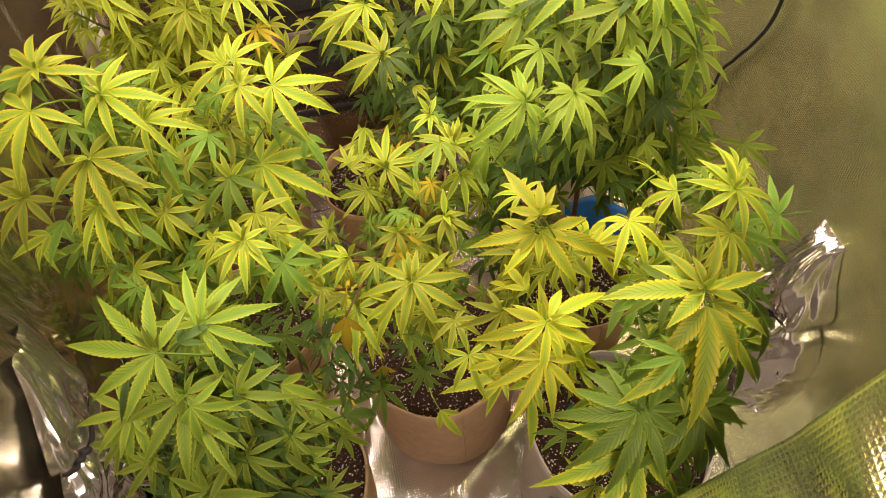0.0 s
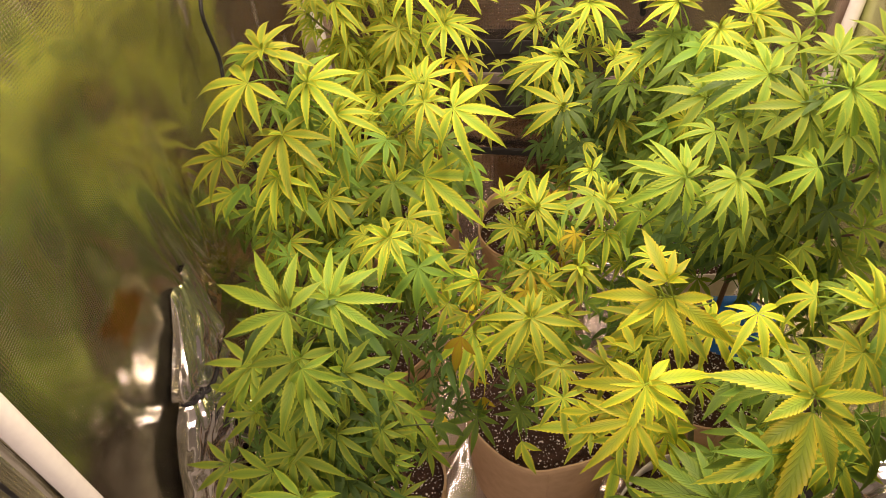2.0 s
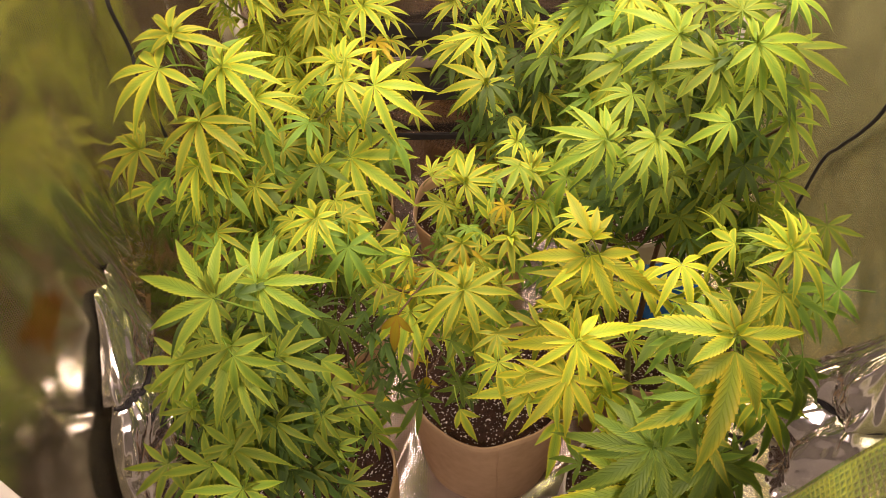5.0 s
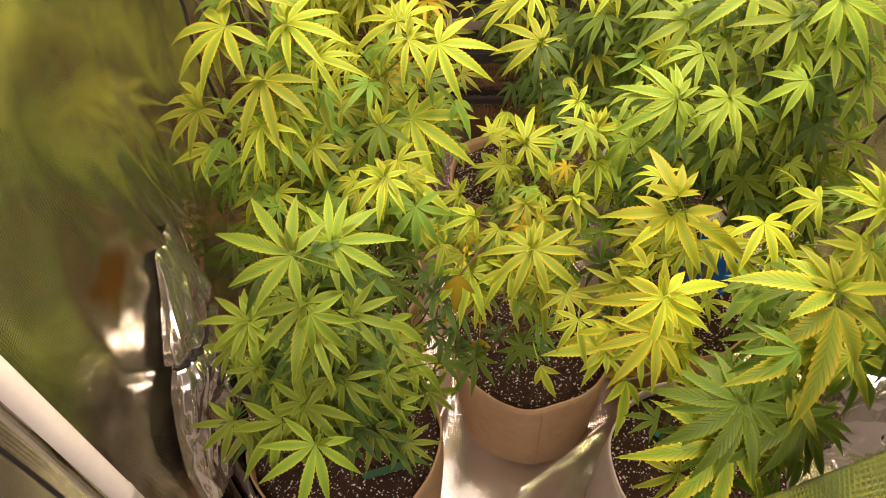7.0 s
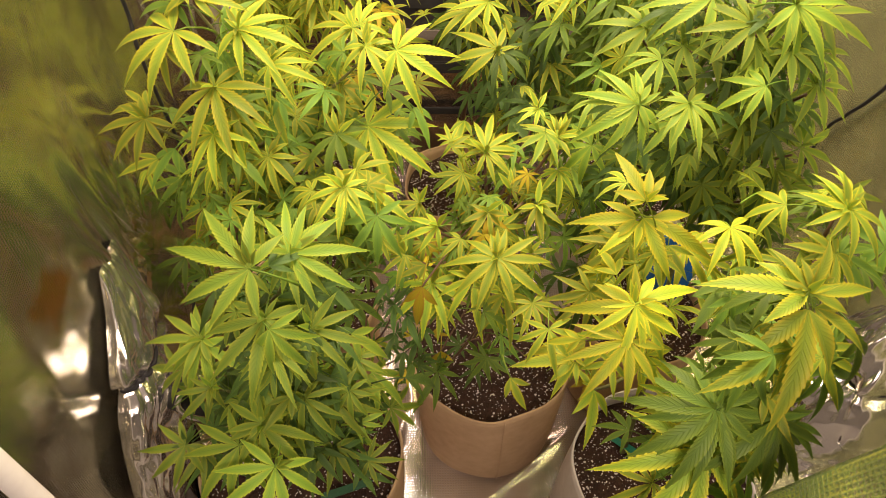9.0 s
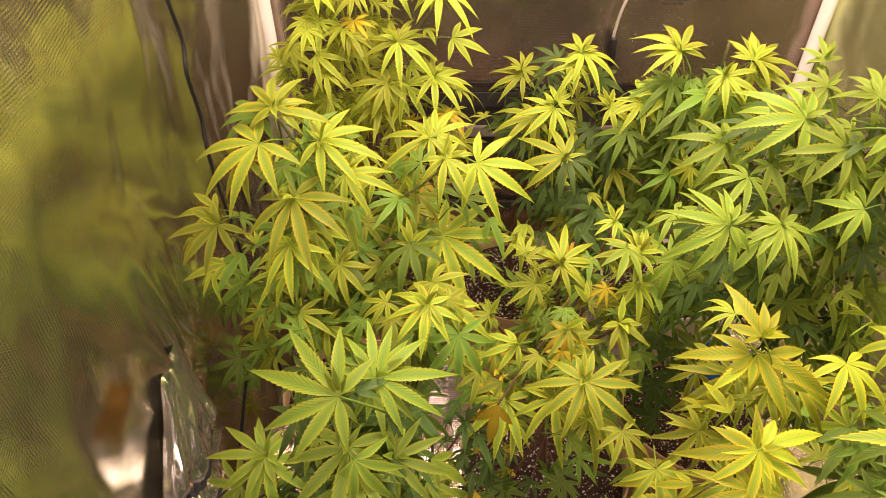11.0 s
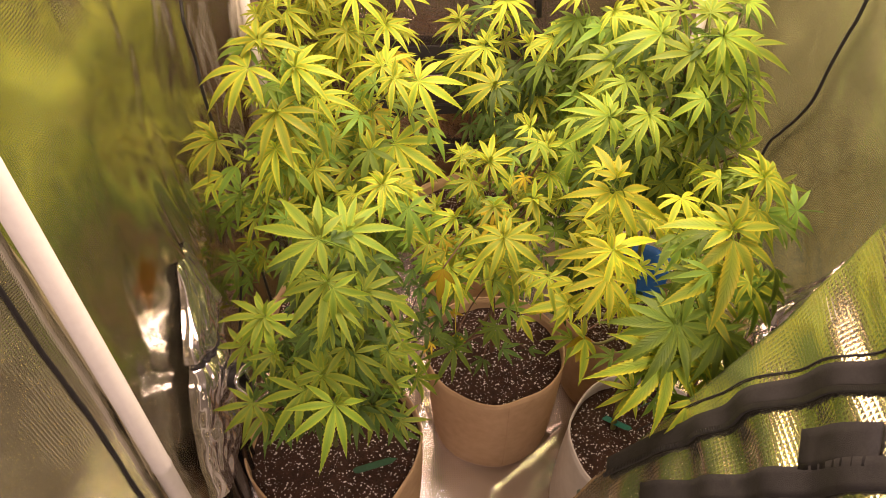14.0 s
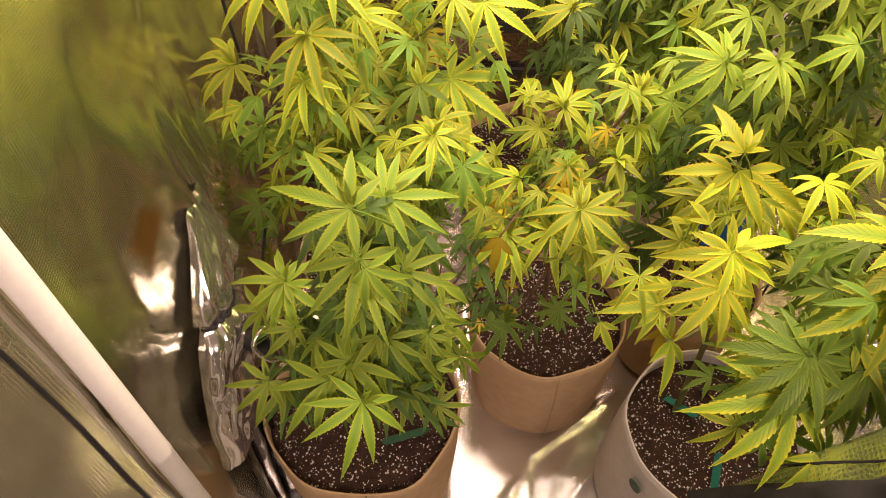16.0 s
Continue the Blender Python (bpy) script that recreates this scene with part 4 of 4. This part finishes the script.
def fan_leaf(name, count, mat, droop, width, seed, petiole=0.45):
    """A hand-shaped leaf of unit length that points along x, with its stalk behind it."""
    rnd = random.Random(seed)
    spread = {1: [0], 3: [-38, 0, 38], 5: [-78, -38, 0, 38, 78], 7: [-118, -74, -36, 0, 36, 74, 118], 9: [-140, -104, -68, -34, 0, 34, 68, 104, 140]}[count]
    vv, ff, uu = [], [], []
    for i, h in enumerate(spread):
        k = abs(i - count // 2) / max(1, count // 2)
        size = (1.0 - 0.44 * k ** 1.5) * rnd.uniform(0.93, 1.07)
        a, b, c = leaflet(size, width * (1 - 0.25 * k), radians(h + rnd.uniform(-5, 5)), droop * rnd.uniform(0.6, 1.4), 0.10 + 0.08 * rnd.random(), rnd.uniform(0, 0.15))
        n0 = len(vv)
        vv += a
        uu += c
        ff += [tuple(n0 + j for j in q) for q in b]
    if petiole:
        a, b = tube([(0.01, 0, 0), (-petiole * 0.35, 0, -0.05), (-petiole * 0.75, 0, -0.2), (-petiole, 0, -0.38)], [0.012, 0.012, 0.014, 0.018], 5)
        n0 = len(vv)
        vv += [tuple(p) for p in a]
        uu += [(0.5, 0.5)] * len(a)
        ff += [tuple(n0 + j for j in q) for q in b]
    return mesh_of(name, vv, ff, mat, True, uu)


FANS = {}
for colour, mat in LEAF.items():
    FANS[colour] = {
        7: [fan_leaf("leaf", 7, mat, 0.32, 0.074, 1), fan_leaf("leaf", 7, mat, 0.60, 0.071, 2), fan_leaf("leaf", 7, mat, 0.46, 0.078, 3)],
        5: [fan_leaf("leaf", 5, mat, 0.30, 0.084, 4), fan_leaf("leaf", 5, mat, 0.56, 0.081, 5)],
        3: [fan_leaf("leaf", 3, mat, 0.30, 0.092, 6), fan_leaf("leaf", 3, mat, 0.50, 0.088, 7)],
        1: [fan_leaf("leaf", 1, mat, 0.15, 0.10, 8, 0.0), fan_leaf("leaf", 1, mat, 0.45, 0.10, 9, 0.0)],
    }


def leaf_pose(place, heading, rise, size, roll=0.0):
    """A leaf at place; its middle part points along heading and rise, its face up and a little to the front."""
    h, p = radians(heading), radians(rise)
    x = Vector((math.cos(p) * math.cos(h), math.cos(p) * math.sin(h), math.sin(p)))
    up = Vector((0, -0.40, 0.92))
    z = (up - x * up.dot(x)).normalized()
    y = z.cross(x)
    m = Matrix((x, y, z)).transposed().to_4x4()
    return Matrix.Translation(place) @ m @ pose(0, 0, 0, roll) @ Matrix.Diagonal((size, size, size, 1))


def plant(base, tables, label, tops, lows, seed, fill=6, stem_mat=STEM, dying=0.0, fill_size=0.06, stem_r=0.007, bulk=70, drop=0.16, ground=0.28, clear=None, extra=()):
    """A potted plant: a stem, side branches that carry the leaf fans, and smaller leaves on the nodes below them."""
    rnd = random.Random(seed)
    o = Vector((base[0], base[1], base[2]))
    r = root("leafy_plant", o, label, "plant", "potted leafy plants")
    rows = [q for t in tables for q in t]
    centre = Vector((sum(q[0] for q in rows) / len(rows), sum(q[1] for q in rows) / len(rows), 0)) / 100
    high, low = max(q[2] for q in rows) / 100, min(q[2] for q in rows) / 100
    top = Vector((0.5 * centre.x + 0.5 * o.x, 0.5 * centre.y + 0.5 * o.y, low + 0.62 * (high - low) - 0.02))
    spine = curve_points([o - Vector((0, 0, 0.02)), o + Vector((rnd.uniform(-.012, .012), rnd.uniform(-.012, .012), (top.z - o.z) * 0.35)), o.lerp(top, 0.7), top], 8)
    vv, ff = tube([p - o for p in spine], [stem_r * (1 - 0.65 * i / len(spine)) for i in range(len(spine))], 8)
    part("stem", mesh_of("stem", vv, ff, stem_mat), r)

    def on_spine(z):
        return min(spine, key=lambda p: abs(p.z - z))
    # single leaves on long stalks, low on the stem
    for x, y, z, size, heading, rise, colour, kind in extra:
        p = Vector((x, y, z))
        foot = on_spine(max(o.z + 0.03, z - 0.02))
        line = curve_points([foot, foot.lerp(p, 0.5) + Vector((0, 0, 0.015)), p], 6)
        vv, ff = tube([k - o for k in line], 0.0016, 5)
        part("stalk", mesh_of("stalk", vv, ff, STEM_RED), r)
        part("leaf", FANS[colour][kind][0], r, "", Matrix.Translation(-o) @ leaf_pose(p, heading, rise, size))
    # cluster the leaves into shoots
    shoots = []
    for q in rows:
        p = Vector(q[:3]) / 100
        for s in shoots:
            if (s[0] - p).length < 0.055:
                s[1].append(q)
                break
        else:
            shoots.append((p, [q]))
    for p, qs in shoots:
        foot = on_spine(max(o.z + 0.05, p.z - 0.10 - 0.5 * (Vector((p.x, p.y, 0)) - Vector((top.x, top.y, 0))).length))
        tip = p + Vector((0, 0.012, -0.025))
        mid = foot.lerp(tip, 0.55) + Vector((0, 0, -0.02))
        line = curve_points([foot, mid, tip], 8)
        vv, ff = tube([k - o for k in line], [stem_r * 0.55 * (1 - 0.55 * i / len(line)) for i in range(len(line))], 6)
        part("branch", mesh_of("branch", vv, ff, stem_mat), r)
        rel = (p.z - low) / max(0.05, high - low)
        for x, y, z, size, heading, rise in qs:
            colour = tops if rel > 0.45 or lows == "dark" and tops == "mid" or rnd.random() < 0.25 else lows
            if rel < 0.6 and rnd.random() < dying:
                colour = "dying"
            kind = 3 if size < 0 else (7 if abs(size) > 5.6 else 5)
            me = rnd.choice(FANS[colour][kind])
            part("leaf", me, r, "", Matrix.Translation(-o) @ leaf_pose((x / 100, y / 100, z / 100), heading, rise + rnd.uniform(0, 6), abs(size) / 100 * 1.08, rnd.uniform(-16, 16)))
        # young upright leaves at the tip
        for k in range(5):
            me = FANS[tops if rel > 0.3 else lows][1][k % 2]
            part("leaf", me, r, "", Matrix.Translation(-o) @ leaf_pose(p + Vector((0, 0.004, -0.004)), rnd.uniform(0, 360), rnd.uniform(18, 70), rnd.uniform(0.022, 0.044)))
        # leaves at the nodes below
        turn = rnd.uniform(0, 180)
        for k in range(fill):
            t = 0.95 - 0.75 * k / max(1, fill)
            node = line[int(t * (len(line) - 1))]
            heading = turn + 180 * (k % 2) + 90 * (k // 2) + rnd.uniform(-25, 25)
            reach = rnd.uniform(0.015, 0.04)
            spot = node + Vector((math.cos(radians(heading)) * reach, math.sin(radians(heading)) * reach, rnd.uniform(0.0, 0.015) - 0.01 * k / fill))
            if spot.z < ground or (clear and clear(spot)):
                continue
            size = fill_size * rnd.uniform(0.7, 1.25)
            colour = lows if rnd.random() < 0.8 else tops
            if rnd.random() < dying:
                colour = "dying"
            part("leaf", rnd.choice(FANS[colour][rnd.choice((5, 7, 7, 3))]), r, "",
                 Matrix.Translation(-o) @ leaf_pose(spot, heading, rnd.uniform(-35, 0), size, rnd.uniform(-15, 15)))
    # older leaves hanging inside the plant; a dark lows colour paints shade there
    axis = Vector((top.x, top.y, 0))
    for _ in range(bulk):
        p = rnd.choice(shoots)[0]
        spot = p + Vector((rnd.gauss(0, 0.035), rnd.gauss(0.02, 0.035), -rnd.uniform(0.025, drop)))
        if spot.z < ground or (clear and clear(spot)):
            continue
        out = spot - axis
        heading = math.degrees(math.atan2(out.y, out.x)) + rnd.gauss(0, 55)
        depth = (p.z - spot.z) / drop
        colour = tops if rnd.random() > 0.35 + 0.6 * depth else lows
        if rnd.random() < dying:
            colour = "dying"
        part("leaf", rnd.choice(FANS[colour][rnd.choice((5, 7, 7, 3))]), r, "",
             Matrix.Translation(-o) @ leaf_pose(spot, heading, rnd.uniform(-45, 5), fill_size * rnd.uniform(0.75, 1.3), rnd.uniform(-20, 20)))
    return r


def gap(p):
    """The open space between the yellowed plant and the tall one behind it, up along the slope over the scoop."""
    if 0.30 < p.x < 0.50 and 1.05 < p.y < 1.36 and p.z < 0.45:
        return True
    foot, slope = Vector((0.490, 1.41, -0.08)), Vector((-0.26, -0.55, 0.79))
    k = (p - foot).dot(slope)
    return -0.05 < k < 0.85 and (p - foot - slope * k).length < 0.068


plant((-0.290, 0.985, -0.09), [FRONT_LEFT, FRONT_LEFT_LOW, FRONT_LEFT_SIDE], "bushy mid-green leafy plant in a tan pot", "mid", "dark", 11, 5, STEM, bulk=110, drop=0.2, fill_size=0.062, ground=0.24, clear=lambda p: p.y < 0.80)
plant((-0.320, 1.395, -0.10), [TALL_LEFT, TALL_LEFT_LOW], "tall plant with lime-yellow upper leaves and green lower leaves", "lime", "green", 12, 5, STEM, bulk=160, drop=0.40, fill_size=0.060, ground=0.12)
plant((0.095, 1.225, -0.08), [MIDDLE, MIDDLE_MORE], "small sparse plant with yellowing leaves and a reddish stem", "lime", "green", 13, 5, STEM_RED, 0.07, 0.045, bulk=90, drop=0.13, ground=0.34,
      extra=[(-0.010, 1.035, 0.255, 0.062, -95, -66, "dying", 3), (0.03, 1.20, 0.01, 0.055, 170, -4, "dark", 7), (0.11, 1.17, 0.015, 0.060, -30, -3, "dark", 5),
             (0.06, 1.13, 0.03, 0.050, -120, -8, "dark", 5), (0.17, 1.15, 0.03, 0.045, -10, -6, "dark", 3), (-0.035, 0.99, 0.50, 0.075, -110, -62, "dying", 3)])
plant((0.360, 1.000, -0.10), [YELLOWED], "plant with strongly yellowed drooping leaves", "yellow", "lime", 14, 4, STEM, 0.0, bulk=80, drop=0.16, fill_size=0.05, ground=0.50, clear=lambda p: gap(p) or (p.x < 0.20 and p.z < 0.63),
      extra=[(0.200, 0.885, 0.43, 0.075, -95, -72, "dying", 3), (0.175, 0.865, 0.545, 0.080, 186, -10, "yellow", 3)])
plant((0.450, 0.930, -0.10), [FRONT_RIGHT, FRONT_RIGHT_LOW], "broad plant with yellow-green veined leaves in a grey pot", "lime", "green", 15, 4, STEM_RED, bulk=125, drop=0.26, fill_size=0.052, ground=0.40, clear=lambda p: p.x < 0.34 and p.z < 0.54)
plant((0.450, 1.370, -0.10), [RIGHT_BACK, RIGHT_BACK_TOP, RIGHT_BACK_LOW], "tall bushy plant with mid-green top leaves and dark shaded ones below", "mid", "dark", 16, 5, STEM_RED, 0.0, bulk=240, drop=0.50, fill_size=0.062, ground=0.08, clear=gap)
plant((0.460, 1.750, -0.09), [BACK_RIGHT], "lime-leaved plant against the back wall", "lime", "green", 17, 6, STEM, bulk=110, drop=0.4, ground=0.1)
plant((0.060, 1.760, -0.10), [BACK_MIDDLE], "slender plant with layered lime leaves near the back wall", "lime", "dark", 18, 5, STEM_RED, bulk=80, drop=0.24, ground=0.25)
plant((-0.320, 1.770, -0.10), [BACK_LEFT], "tall yellowish plant in the back corner of the tent", "lime", "lime", 19, 5, STEM, 0.05, bulk=130, drop=0.45, ground=0.1)
plant((-0.180, 1.010, -0.08), [WITHERED], "thin withered side shoot with curled dark leaves", "dark", "dark", 20, 2, STEM_RED, 0.05, 0.03, 0.004, 14, 0.1, 0.3)
